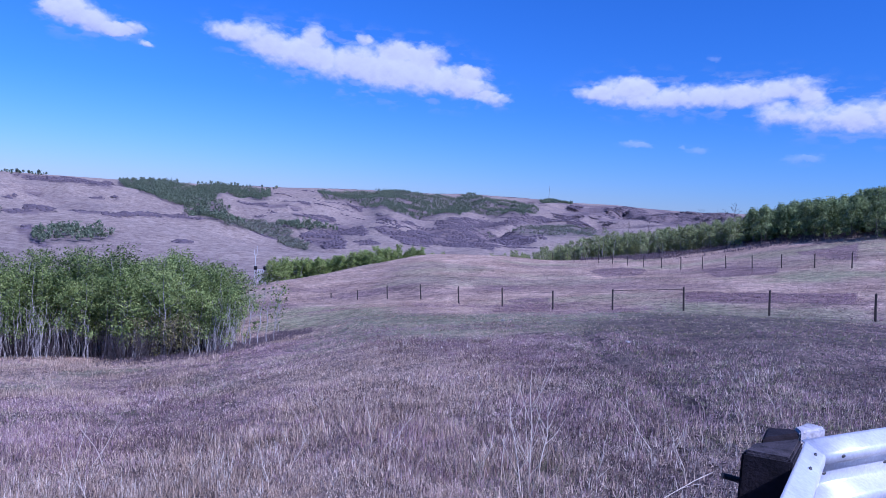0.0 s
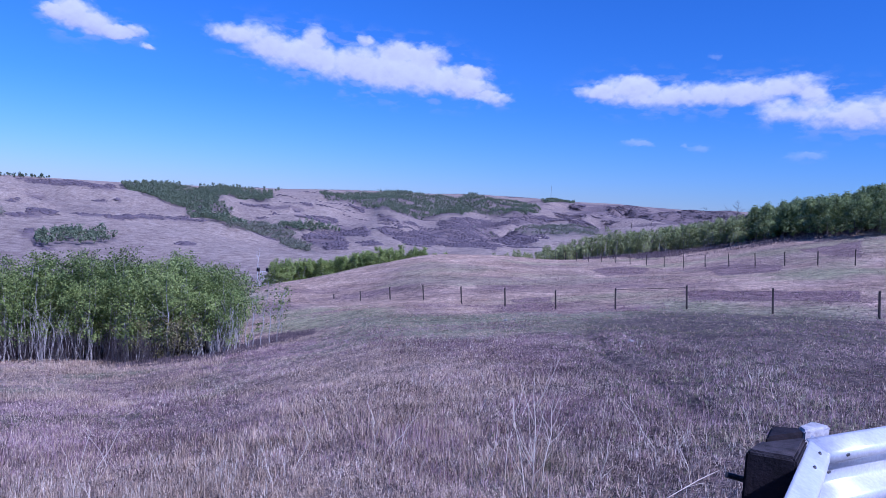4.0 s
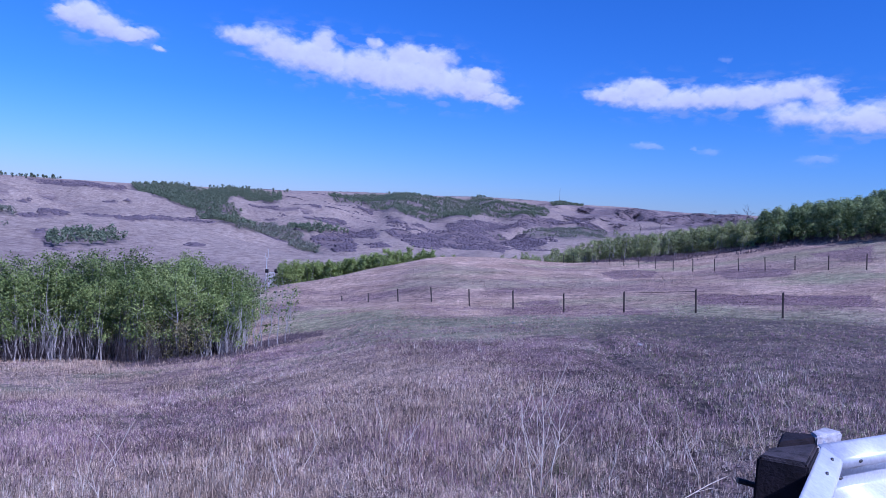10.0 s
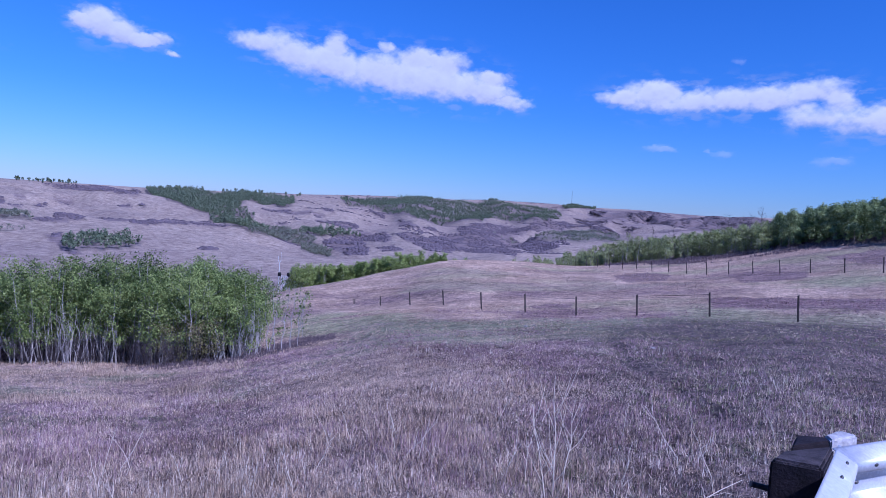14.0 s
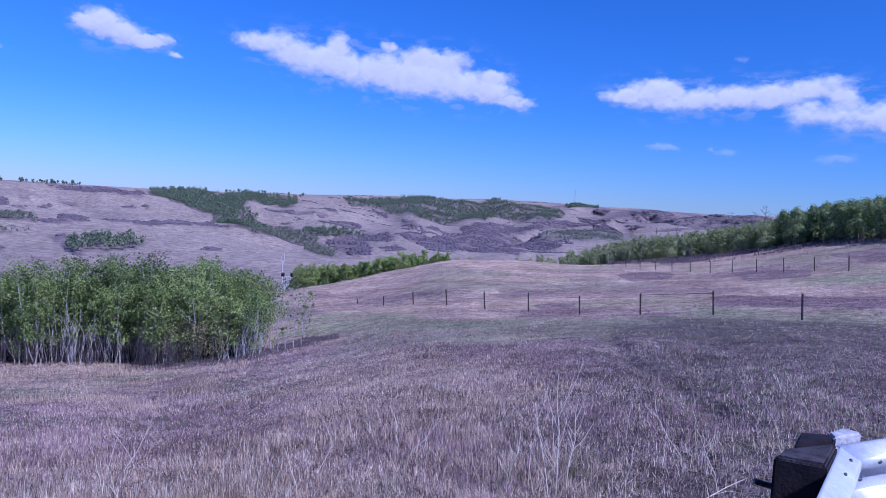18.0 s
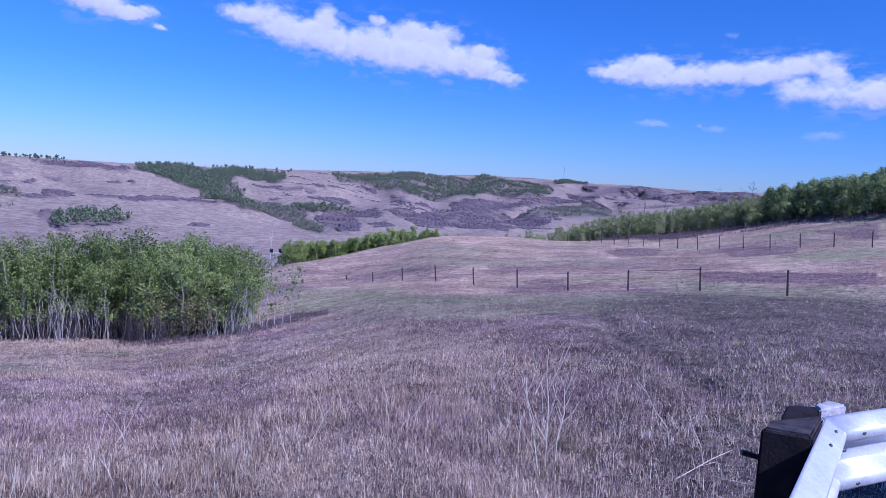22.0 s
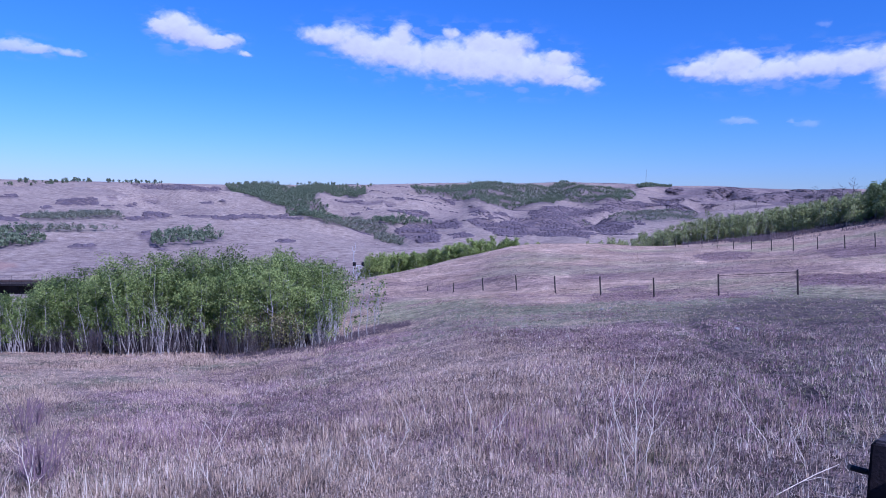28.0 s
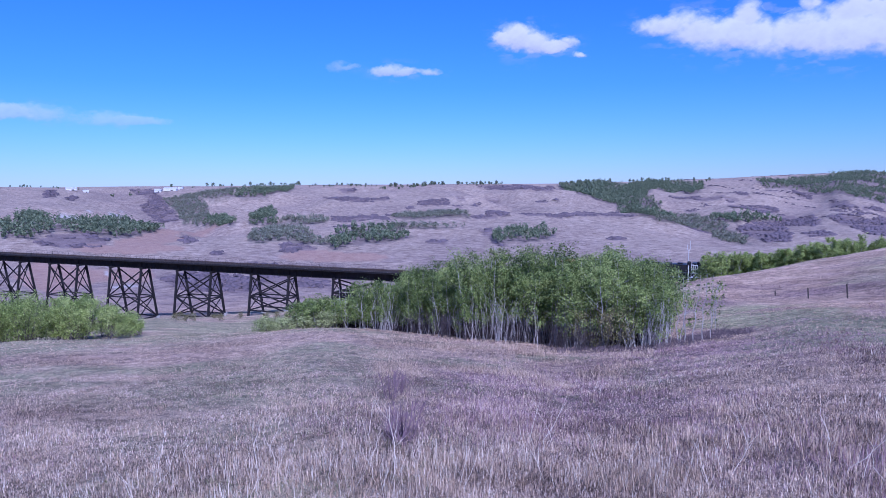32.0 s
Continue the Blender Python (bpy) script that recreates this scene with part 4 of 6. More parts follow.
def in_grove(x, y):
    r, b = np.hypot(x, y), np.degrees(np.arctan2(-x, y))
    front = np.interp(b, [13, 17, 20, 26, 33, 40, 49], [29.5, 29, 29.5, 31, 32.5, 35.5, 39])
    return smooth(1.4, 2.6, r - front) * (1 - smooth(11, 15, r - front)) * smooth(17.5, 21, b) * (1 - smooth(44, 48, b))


# Fills the grove's base with dark twigs that stand in for shade.
sward("undergrowth", 5, 36000, 30, 54, 1.7, SHADED_TWIG, in_grove, "dense leafless twigs and dead stems under the aspens", 0.55, 0.75, (12, 49))
sward("edge_twigs", 8, 11000, 25, 36, 0.34, CREST_TWIG, lambda x, y: smooth(-0.3, 0.25, fbm(x / 2, y / 2, 3, 86)) * smooth(26, 29.5, np.hypot(x, y)), "purplish-grey bare rose twigs at the edge of the grove", 0.6, 0.6, (10.5, 27))
sward("bleached_tufts", 12, 9000, 14, 31, 0.30, STRAW, lambda x, y: smooth(0.08, 0.3, fbm(x / 1.6, y / 1.6, 3, 103)), "loose pale tufts of last year's grass before the grove", 0.75, 0.7, (18, 42), 6, 1.0, 0.05)


def weed(seed, bearing, r, height, lean, branches):
    """A dead, bleached weed: one bent stem with thin side branches."""
    rng = np.random.default_rng(seed)
    at = spot(bearing, r)
    root = thing("dead_weed", pose(at.x, at.y, at.z, 0, 0, bearing), "tall bleached dead weed standing in the grass", "weed", "dead weeds")
    bm = bmesh.new()
    pts = [(lean * height * f ** 1.4 + rng.normal(0, 0.012), rng.normal(0, 0.015), height * f - 0.03) for f in (0, 0.3, 0.55, 0.8, 1.0)]
    tube(bm, pts, [g * (0.0016 + 0.0034 * min(1.0, height)) for g in (1.0, 0.9, 0.78, 0.58, 0.34)], 5)
    part("stem", bm, PALE_STALK, root)
    for k in range(branches):
        bm = bmesh.new()
        f = rng.uniform(0.05, 0.85)
        c = np.array([np.interp(f, [0, 0.3, 0.55, 0.8, 1.0], [q[i] for q in pts]) for i in range(3)])
        side, up = rng.choice([-1, 1]) * rng.uniform(0.05, 0.22) * height, rng.uniform(0.15, 0.45) * height
        tube(bm, [tuple(c), tuple(c + (side * 0.5, rng.normal(0, 0.03), up * 0.4)), tuple(c + (side, rng.normal(0, 0.05), up))], [g * (0.0009 + 0.0019 * min(1.0, height)) for g in (1.0, 0.8, 0.45)], 4)
        part("branch", bm, PALE_STALK, root)


weed(1, -9.2, 4.75, 0.92, -0.05, 9)
weed(2, -10.0, 4.9, 0.75, 0.06, 7)
weed(3, -8.4, 4.7, 0.70, -0.15, 6)
weed(4, -19.4, 5.8, 0.55, -0.55, 3)
weed(5, -26.2, 7.0, 0.40, -0.45, 3)
weed(6, 27.2, 7.1, 0.66, 0.40, 2)
weed(7, 28.4, 7.2, 0.62, 0.22, 3)
weed(8, 13.0, 5.4, 0.48, -0.30, 3)
weed(9, 3.9, 5.8, 0.42, 0.65, 4)
weed(10, 2.6, 5.7, 0.45, 0.15, 4)
weed(11, -22.0, 5.4, 0.50, -0.40, 4)
weed(12, -28.0, 7.7, 0.38, -0.30, 3)
weed(13, 22.4, 6.7, 0.40, -0.35, 3)
weed(14, 42.4, 6.9, 0.55, 0.08, 3)
weed(15, 40.2, 5.4, 0.66, -0.05, 6)
weed(16, 34.4, 5.5, 0.45, 0.15, 4)
weed(17, 27.1, 5.9, 0.42, -0.25, 3)
weed(18, 11.9, 6.0, 0.45, 0.45, 4)
weed(19, 52.0, 5.6, 0.50, -0.10, 5)
weed(20, 60.5, 5.8, 0.45, 0.15, 4)
weed(21, -15.0, 4.9, 0.45, 0.10, 5)
weed(22, -5.2, 5.1, 0.50, 0.12, 5)


def more_weeds():
    rng = np.random.default_rng(41)
    for k in range(36):
        b = rng.uniform(-26, 62)
        weed(100 + k, b, rng.uniform(4.4, 7.8), rng.uniform(0.22, 0.5), rng.uniform(-0.5, 0.5), int(rng.integers(1, 4)))


more_weeds()


def fallen_stick(points):
    """A pale dead branch lying in the grass, through points on the ground."""
    root = thing("dead_branch", Matrix.Identity(4), "pale dry broken branch lying in the grass", "branch", "dead branches")
    P = [(x, y, float(ground(x, y)[0]) + h) for x, y, h in points]
    bm = bmesh.new()
    tube(bm, P, [0.0035, 0.003, 0.003, 0.002][: len(P)], 5)
    part("stem", bm, PALE_STALK, root)
    bm = bmesh.new()
    a, b = Vector(P[1]), Vector(P[2])
    tube(bm, [tuple(a), tuple(a + (b - a) * 0.6 + Vector((0.03, -0.05, 0.02))), tuple(b + Vector((0.02, -0.1, 0.01)))], [0.002, 0.0018, 0.0012], 4)
    part("side_branch", bm, PALE_STALK, root)


fallen_stick([(1.62, 4.46, 0.03), (1.85, 4.66, 0.06), (2.02, 4.84, 0.07), (2.22, 4.98, 0.09)])
fallen_stick([(2.1, 3.9, 0.04), (2.05, 4.15, 0.05), (1.92, 4.35, 0.05), (1.88, 4.5, 0.04)])


def stones():
    rng = np.random.default_rng(17)
    for x, y, s in ((4.6, 15.6, 0.07), (3.0, 29.2, 0.09), (3.4, 29.4, 0.07)):
        bm = bmesh.new()
        bmesh.ops.create_icosphere(bm, subdivisions=2, radius=s)
        for v in bm.verts:
            v.co *= 1 + 0.18 * noise.noise(v.co * 14 + Vector((x, y, 0)))
            v.co.z *= 0.6
        me = bpy.data.meshes.new("field_stone")
        bm.to_mesh(me)
        bm.free()
        me.materials.append(PALE_STONE)
        ob = tagged(new("field_stone", me), "pale field stone lying in the grass", "stone", "field stones")
        ob.matrix_basis = pose(x, y, float(ground(x, y)[0]) + 0.02, 0, 0, rng.uniform(0, 360))


PALE_STONE = plain("pale_stone", (0.33, 0.30, 0.28), 0.9, 0, 0.3, 8, 60, 0.4)
stones()


# ---- trees ----
FAR_AWAY = Matrix.Translation((0, 0, 0))


def make_tree(name, seed, height, spread, leaves, leaf, leaf_mat, bark, clear=0.35, thick=0.012, limbs=9, label="", category="tree", stems=1, splay=0.05, twig=0.004, crook=0.014, bunch=3):
    """A tree or tall shrub: stems with limbs, and a crown of many small leaves round the limbs."""
    rng = np.random.default_rng(seed)
    root = thing(name, FAR_AWAY, label, category)
    bm, ends = bmesh.new(), []
    foot = bm.verts.new((0, 0, -0.25))
    for k in range(stems):
        a, lean = rng.uniform(0, 6.28), splay * rng.uniform(0.4, 1.3)
        h = height * rng.uniform(0.85, 1.0) if stems > 1 else height
        pts, rad, wob = [], [], np.zeros(2)
        base = np.array([math.cos(a), math.sin(a), 0]) * (0.0 if stems == 1 else spread * (0.15 if splay > 0.1 else 0.8))
        for i in range(7):
            f = i / 6
            wob = wob + rng.normal(0, crook * h, 2) * (i > 0)
            pts.append((base[0] + math.cos(a) * lean * h * f + wob[0], base[1] + math.sin(a) * lean * h * f + wob[1], h * f * 0.97 - 0.1))
            rad.append(max(0.006, height * thick * (1 - 0.85 * f)))
        stem = tube(bm, pts, rad, 6, foot)
        P = np.array(pts)
        for i in range(limbs):
            f = clear + (0.97 - clear) * (i + rng.uniform(0, 1)) / limbs
            c = np.array([np.interp(f, np.linspace(0, 1, 7), P[:, q]) for q in range(3)])
            az, reach = rng.uniform(0, 6.28), spread * (1.0 - 0.65 * ((f - clear) / (1 - clear)) ** 1.5) * rng.uniform(0.5, 1.0)
            rise = reach * rng.uniform(0.5, 1.1)
            mid = c + np.array([math.cos(az) * reach * 0.5, math.sin(az) * reach * 0.5, rise * 0.4])
            end = c + np.array([math.cos(az) * reach, math.sin(az) * reach, rise])
            r0 = max(twig, height * thick * 0.4 * (1 - f))
            fork = min(stem[min(6, int(round(f * 6)))], key=lambda v: (v.co - Vector(mid)).length)
            limb = tube(bm, [tuple(c + (mid - c) * 0.12), tuple(mid), tuple(end)], [r0, r0 * 0.7, r0 * 0.35], 4, fork)
            ends += [(mid, end)]
            if not leaves:
                for _ in range(3):
                    q = mid + (end - mid) * rng.uniform(0, 1)
                    tube(bm, [tuple(q), tuple(q + rng.normal(0, 0.25, 3) * reach + np.array([0, 0, 0.35 * reach]))], [r0 * 0.4, r0 * 0.15], 3, limb[1][0])
        ends += [(P[-2], P[-1])]
    part("trunk", bm, bark, root)
    if leaves:
        # leaves sit in small bunches on the limbs' ends and along them
        A, B = np.repeat([e[0] for e in ends], bunch, 0), np.repeat([e[1] for e in ends], bunch, 0)
        f = rng.uniform(0.1, 1.15, (len(A), 1))
        hearts = A * (1 - f) + B * f + rng.normal(0, 0.13 * spread + 0.02, (len(A), 3))
        tight = (0.085 * spread + 0.05) * rng.uniform(0.6, 1.3, (len(A), 1))
        pick = rng.integers(0, len(A), leaves)
        off = np.clip(rng.normal(0, 1, (leaves, 3)), -1.7, 1.7)
        c = hearts[pick] + off * tight[pick]
        c[:, 2] = np.maximum(c[:, 2], 0.05 * height)
        axis = c - np.array([0, 0, 0.5 * height])
        axis[:, 2] *= 0.4
        axis /= np.linalg.norm(axis, axis=1)[:, None] + 1e-6
        v, q = facing_leaves(rng, c, 0.5 * off + 0.6 * axis + np.array([0, 0, 0.25]), leaf, 0.6)
        mesh_part("crown", mesh_of("crown", v, q, leaf_mat), root)
    return root


def plant(variants, rng, at, group, turn=None):
    """A copy of one of the variants on the ground."""
    src = variants[int(rng.integers(0, len(variants)))]
    z = float(ground(at[0], at[1])[0])
    ob = copy_thing(src, pose(at[0], at[1], z, rng.normal(0, 2.5), rng.normal(0, 2.5), rng.uniform(0, 360)))
    return tagged(ob, group=group)


def polar(bearing, r):
    return -r * math.sin(radians(bearing)), r * math.cos(radians(bearing))


def settle(variants):
    """Takes the pattern trees away once all copies stand."""
    for root in variants:
        for o in (*root.children_recursive, root):
            bpy.data.objects.remove(o)


def aspen_grove():
    rng = np.random.default_rng(7)
    sizes = {}
    for h in (5.6, 5.0, 4.4, 3.8, 3.0, 2.0):
        sizes[h] = [make_tree("aspen", int(h * 100) + k, h, 0.36 * h ** 0.75, int(450 * h), 0.06, ASPEN_LEAF, BARK, 0.4 if h > 4 else 0.24, 0.0062, 9,
                              "slender young aspen with pale stems and fresh green leaves", "tree", 2, 0.06, 0.004, 0.02) for k in range(3)]
    heights = ([14, 16, 18.5, 20, 21.5, 23, 30, 35, 40, 45, 49], [2.0, 3.0, 4.3, 4.7, 5.3, 5.3, 4.9, 4.6, 3.6, 2.2, 1.4])
    count = 0
    while count < 320:
        b = rng.uniform(17.8, 48.5) if count % 9 else rng.uniform(17.8, 19.5)
        front = np.interp(b, [14, 17, 20, 26, 33, 40, 49], [30.5, 29.8, 30.3, 32, 33.5, 36.5, 40])
        r = front + 15 * rng.uniform(0, 1) ** 1.3 * np.interp(b, [14, 18, 40, 49], [0.25, 1, 1, 0.5])
        want = np.interp(b, *heights) * rng.uniform(0.66, 1.02)
        h = min(sizes, key=lambda q: abs(q - want))
        plant(sizes[h], rng, polar(b, r), "aspen grove")
        count += 1
    settle([t for v in sizes.values() for t in v])
    stems = [make_tree("bare_aspen", 50 + k, 1.8 + 0.35 * k, 0.3, 30, 0.06, ASPEN_LEAF, BARK, 0.55, 0.008, 4, "thin pale aspen with hardly a leaf", "tree", 2, 0.1, 0.004, 0.035) for k in range(4)]
    for k in range(130):
        b = rng.uniform(17.2, 44) if k % 5 else rng.uniform(16.4, 20)
        plant(stems, rng, polar(b, np.interp(b, [14, 17, 20, 26, 33, 40, 49], [29.8, 29.2, 29.8, 31.2, 32.8, 35.8, 39.5]) + rng.uniform(0, 3)), "bare aspens")
    settle(stems)
    sparse = [make_tree("aspen_sapling", 60 + k, 2.6 + 0.4 * k, 0.55, 75, 0.075, ASPEN_LEAF, BARK, 0.3, 0.008, 9, "thin aspen sapling with sparse new leaves") for k in range(2)]
    for b, r in ((13.6, 30.0), (13.2, 36), (14.2, 29.6), (14.9, 29.3), (13.6, 39), (15.6, 29.6)):
        plant(sparse, rng, polar(b, r), "aspen saplings")
    settle(sparse)
    olive = [make_tree("willow_shrub", 70 + k, 1.9, 0.75, 700, 0.06, OLIVE_LEAF, GREY_BARK, 0.1, 0.008, 7, "rounded yellowish-green willow shrub at the grove's edge", "shrub", 4, 0.28) for k in range(2)]
    for b, r in ((22.3, 29.9), (21.2, 29.8), (23.2, 30.6)):
        plant(olive, rng, polar(b, r), "willow shrubs")
    settle(olive)
    bare = [make_tree("bare_shrub", 80 + k, 1.3, 0.6, 0, 0, None, DARK_BARK, 0.05, 0.006, 6, "low leafless grey shrub", "shrub", 5, 0.28) for k in range(3)]
    for _ in range(70):
        b = rng.uniform(17.2, 40)
        plant(bare, rng, polar(b, np.interp(b, [14, 17, 20, 26, 33, 40], [29.5, 28.9, 29.3, 30.5, 32, 35.5]) + rng.uniform(-0.8, 4.5)), "bare shrubs")
    settle(bare)
    rose = [make_tree("rose_bush", 90 + k, 0.5 + 0.1 * k, 0.24, 0, 0, None, ROSE_TWIG, 0.1, 0.006, 6, "small leafless purplish rose bush in the grass", "shrub", 7, 0.25) for k in range(2)]
    for b, r in ROSES:
        plant(rose, rng, polar(b, r), "rose bushes")
    settle(rose)


ROSES = ((39.8, 11.0), (39.9, 6.9), (39.3, 7.2), (40.6, 10.4))


def woods():
    rng = np.random.default_rng(8)
    # thicket along the railway cutting
    low = {h: [make_tree("poplar", 200 + int(10 * h) + k, h, 0.22 * h + 0.25, int(260 * h), 0.14, POPLAR_LEAF, BARK, 0.05, 0.009, 14, "leafy young poplar beside the railway cutting") for k in range(2)] for h in (2.6, 3.8, 5.0, 6.2, 7.4)}
    for _ in range(250):
        b = rng.uniform(-0.6, 14.3)
        want = np.interp(b, [-0.6, 1.2, 2.5, 4, 6, 14], [2.4, 4.0, 5.2, 6.3, 7.2, 7.6]) * rng.uniform(0.8, 1.05)
        plant(low[min(low, key=lambda q: abs(q - want))], rng, polar(b, np.interp(b, [0, 5, 14], [132, 130, 139]) + rng.uniform(-5, 5)), "poplars along the cutting")
    settle([t for v in low.values() for t in v])
    # lower thicket behind the hill's crest
    low = {h: [make_tree("poplar_sapling", 220 + int(10 * h) + k, h, 0.16 * h + 0.25, int(170 * h), 0.13, THICKET_LEAF, BARK, 0.12, 0.008, 9, "young poplar in a thicket behind the hill crest", "tree", 2, 0.06) for k in range(2)] for h in (1.8, 3.0, 4.2, 5.3, 6.3)}
    brush = {h: [make_tree("thicket_willow", 325 + int(10 * h) + k, h, 0.2 * h + 0.2, int(190 * h), 0.12, THICKET_LEAF, GREY_BARK, 0.06, 0.008, 7, "bushy pale green willow among the young poplars", "shrub", 3, 0.14) for k in range(2)] for h in (1.4, 2.4, 3.6)}
    for k in range(430):
        b = -26.5 + 23 * rng.uniform(0, 1) ** 1.15
        want = np.interp(b, [-26, -20.5, -16, -12, -9.5, -7, -3.5], [5.0, 5.3, 5.5, 5.6, 4.5, 3.2, 1.9]) * rng.uniform(0.75, 1.08)
        kinds, want = (brush, 0.55 * want) if k % 5 < 2 else (low, want)
        plant(kinds[min(kinds, key=lambda q: abs(q - want))], rng, polar(b, np.interp(b, [-26, -20, -8], [128, 136, 138]) + rng.uniform(-7, 9)), "hill thicket")
    settle([t for kinds in (low, brush) for v in kinds.values() for t in v])
    # the taller wood
    tall = [make_tree("poplar_tree", 240 + k, 4.6 + 1.1 * k, 1.75, 2000, 0.16, WOOD_LEAF, GREY_BARK, 0.06, 0.012, 18, "full-leaved poplar at the edge of a dense wood") for k in range(3)]
    for _ in range(240):
        b = rng.uniform(-44, -24.6)
        plant(tall[:2] if b > -32 else tall, rng, polar(b, np.interp(b, [-44, -33, -25], [100, 108, 122]) + rng.uniform(-3, 26)), "poplar wood")
    settle(tall)
    bare = [make_tree("bare_tree", 260 + k, 7.0 + k, 1.9, 0, 0, None, GREY_BARK, 0.3, 0.012, 14, "leafless grey poplar standing among green thicket", twig=0.035) for k in range(2)]
    for b, r in ((-22.2, 138), (-23.0, 141), (-23.6, 137), (-21.4, 140), (-20.9, 136), (-15.6, 141), (-17.2, 143)):
        plant(bare, rng, polar(b, r), "bare trees")
    settle(bare)
    # round bushes on the slope below the bridge
    bush = {h: [make_tree("willow_bush", 280 + int(10 * h) + k, h, 0.35 * h + 0.3, int(560 * h), 0.10, POPLAR_LEAF, GREY_BARK, 0.08, 0.009, 9, "dense rounded green willow bush on the slope", "bush", 5, 0.28) for k in range(2)] for h in (1.5, 2.4, 3.3, 4.3, 5.2)}
    for _ in range(60):
        b = rng.uniform(60.7, 76)
        want = np.interp(b, [61, 62.5, 64, 65.6, 66.6, 68, 70, 72, 76], [1.6, 3.0, 4.3, 4.0, 3.8, 5.0, 5.0, 4.6, 4.8]) * rng.uniform(0.75, 1.05)
        plant(bush[min(bush, key=lambda q: abs(q - want))], rng, polar(b, 76 + rng.uniform(-4, 5)), "willow bushes")
    settle([t for v in bush.values() for t in v])
    small = [make_tree("small_bush", 290 + k, 1.3 + 0.4 * k, 0.8, 450, 0.10, OLIVE_LEAF, GREY_BARK, 0.08, 0.01, 7, "small olive-green bush in the grassy swale", "bush", 4, 0.28) for k in range(2)]
    edge = [make_tree("willow_shrub", 310 + k, 0.65 + 0.22 * k, 0.5, 420, 0.07, THICKET_LEAF, GREY_BARK, 0.08, 0.01, 7, "low yellow-green shrub at the grove's tapering end", "shrub", 4, 0.28) for k in range(3)]
    for _ in range(26):
        b = rng.uniform(44.5, 51.5)
        plant(edge, rng, polar(b, np.interp(b, [44, 52], [38.5, 42]) + rng.uniform(-1.2, 2.5)), "edge shrubs")
    settle(edge)
    for b, r in ((57.2, 128), (56.6, 131), (58.0, 126), (55, 150), (53, 160), (57.6, 195), (54.5, 140), (51, 135), (50, 125), (49.2, 118), (48.6, 100), (48.2, 88), (47.6, 95), (47, 105), (46.6, 120)):
        plant(small, rng, polar(b, r), "small bushes")
    settle(small)


aspen_grove()
woods()


# ---- far woods and thickets ----
def scattered(rng, kind, spacing, most):
    """Points spread over all regions of a kind."""
    rows = []
    for what, way in REGIONS:
        if what != kind:
            continue
        (b0, d0), (b1, d1) = way.min(0), way.max(0)
        d0, d1 = math.exp(d0), math.exp(d1)
        area = radians(b1 - b0) * (d1 * d1 - d0 * d0) / 2
        count = int(min(area / spacing**2, most)) + 6
        b, d = rng.uniform(b0, b1, count), np.sqrt(rng.uniform(d0 * d0, d1 * d1, count))
        x, y = -d * np.sin(np.radians(b)), d * np.cos(np.radians(b))
        rough = fbm(x / 25, y / 25, 3, 61)
        inside = within(way, b + 0.15 * rough, np.log(d) + 0.012 * rough)
        rows.append(np.stack([x, y], 1)[inside])
    return np.concatenate(rows)


def far_trees(name, kind, seed, mat, spacing, most, tall, wide, leaves, size, label):
    """Woods far off: every tree an upright crown of leaf clumps that face outward."""
    rng = np.random.default_rng(seed)
    p = scattered(rng, kind, spacing, most)
    m = len(p)
    high = tall * rng.uniform(0.55, 1.15, m) * np.clip(1 + 0.5 * fbm(p[:, 0] / 30, p[:, 1] / 30, 3, 93), 0.6, 1.4)
    out = rng.normal(size=(m, leaves, 3))
    out /= np.linalg.norm(out, axis=2)[:, :, None]
    out[:, :, 2] = out[:, :, 2] * 0.9 + 0.15
    reach = np.stack([wide * high / tall, wide * high / tall, 0.42 * high], 1)[:, None, :] * rng.uniform(0.6, 1.0, (m, leaves, 1))
    centre = out * reach
    centre[:, :, 2] += 0.58 * high[:, None]
    centre += np.column_stack([p, ground(p[:, 0], p[:, 1])])[:, None, :]
    v, f = facing_leaves(rng, centre.reshape(-1, 3), out.reshape(-1, 3), size)
    tagged(new(name, mesh_of(name, v, f, mat)), label, "woods", kind="stuff")


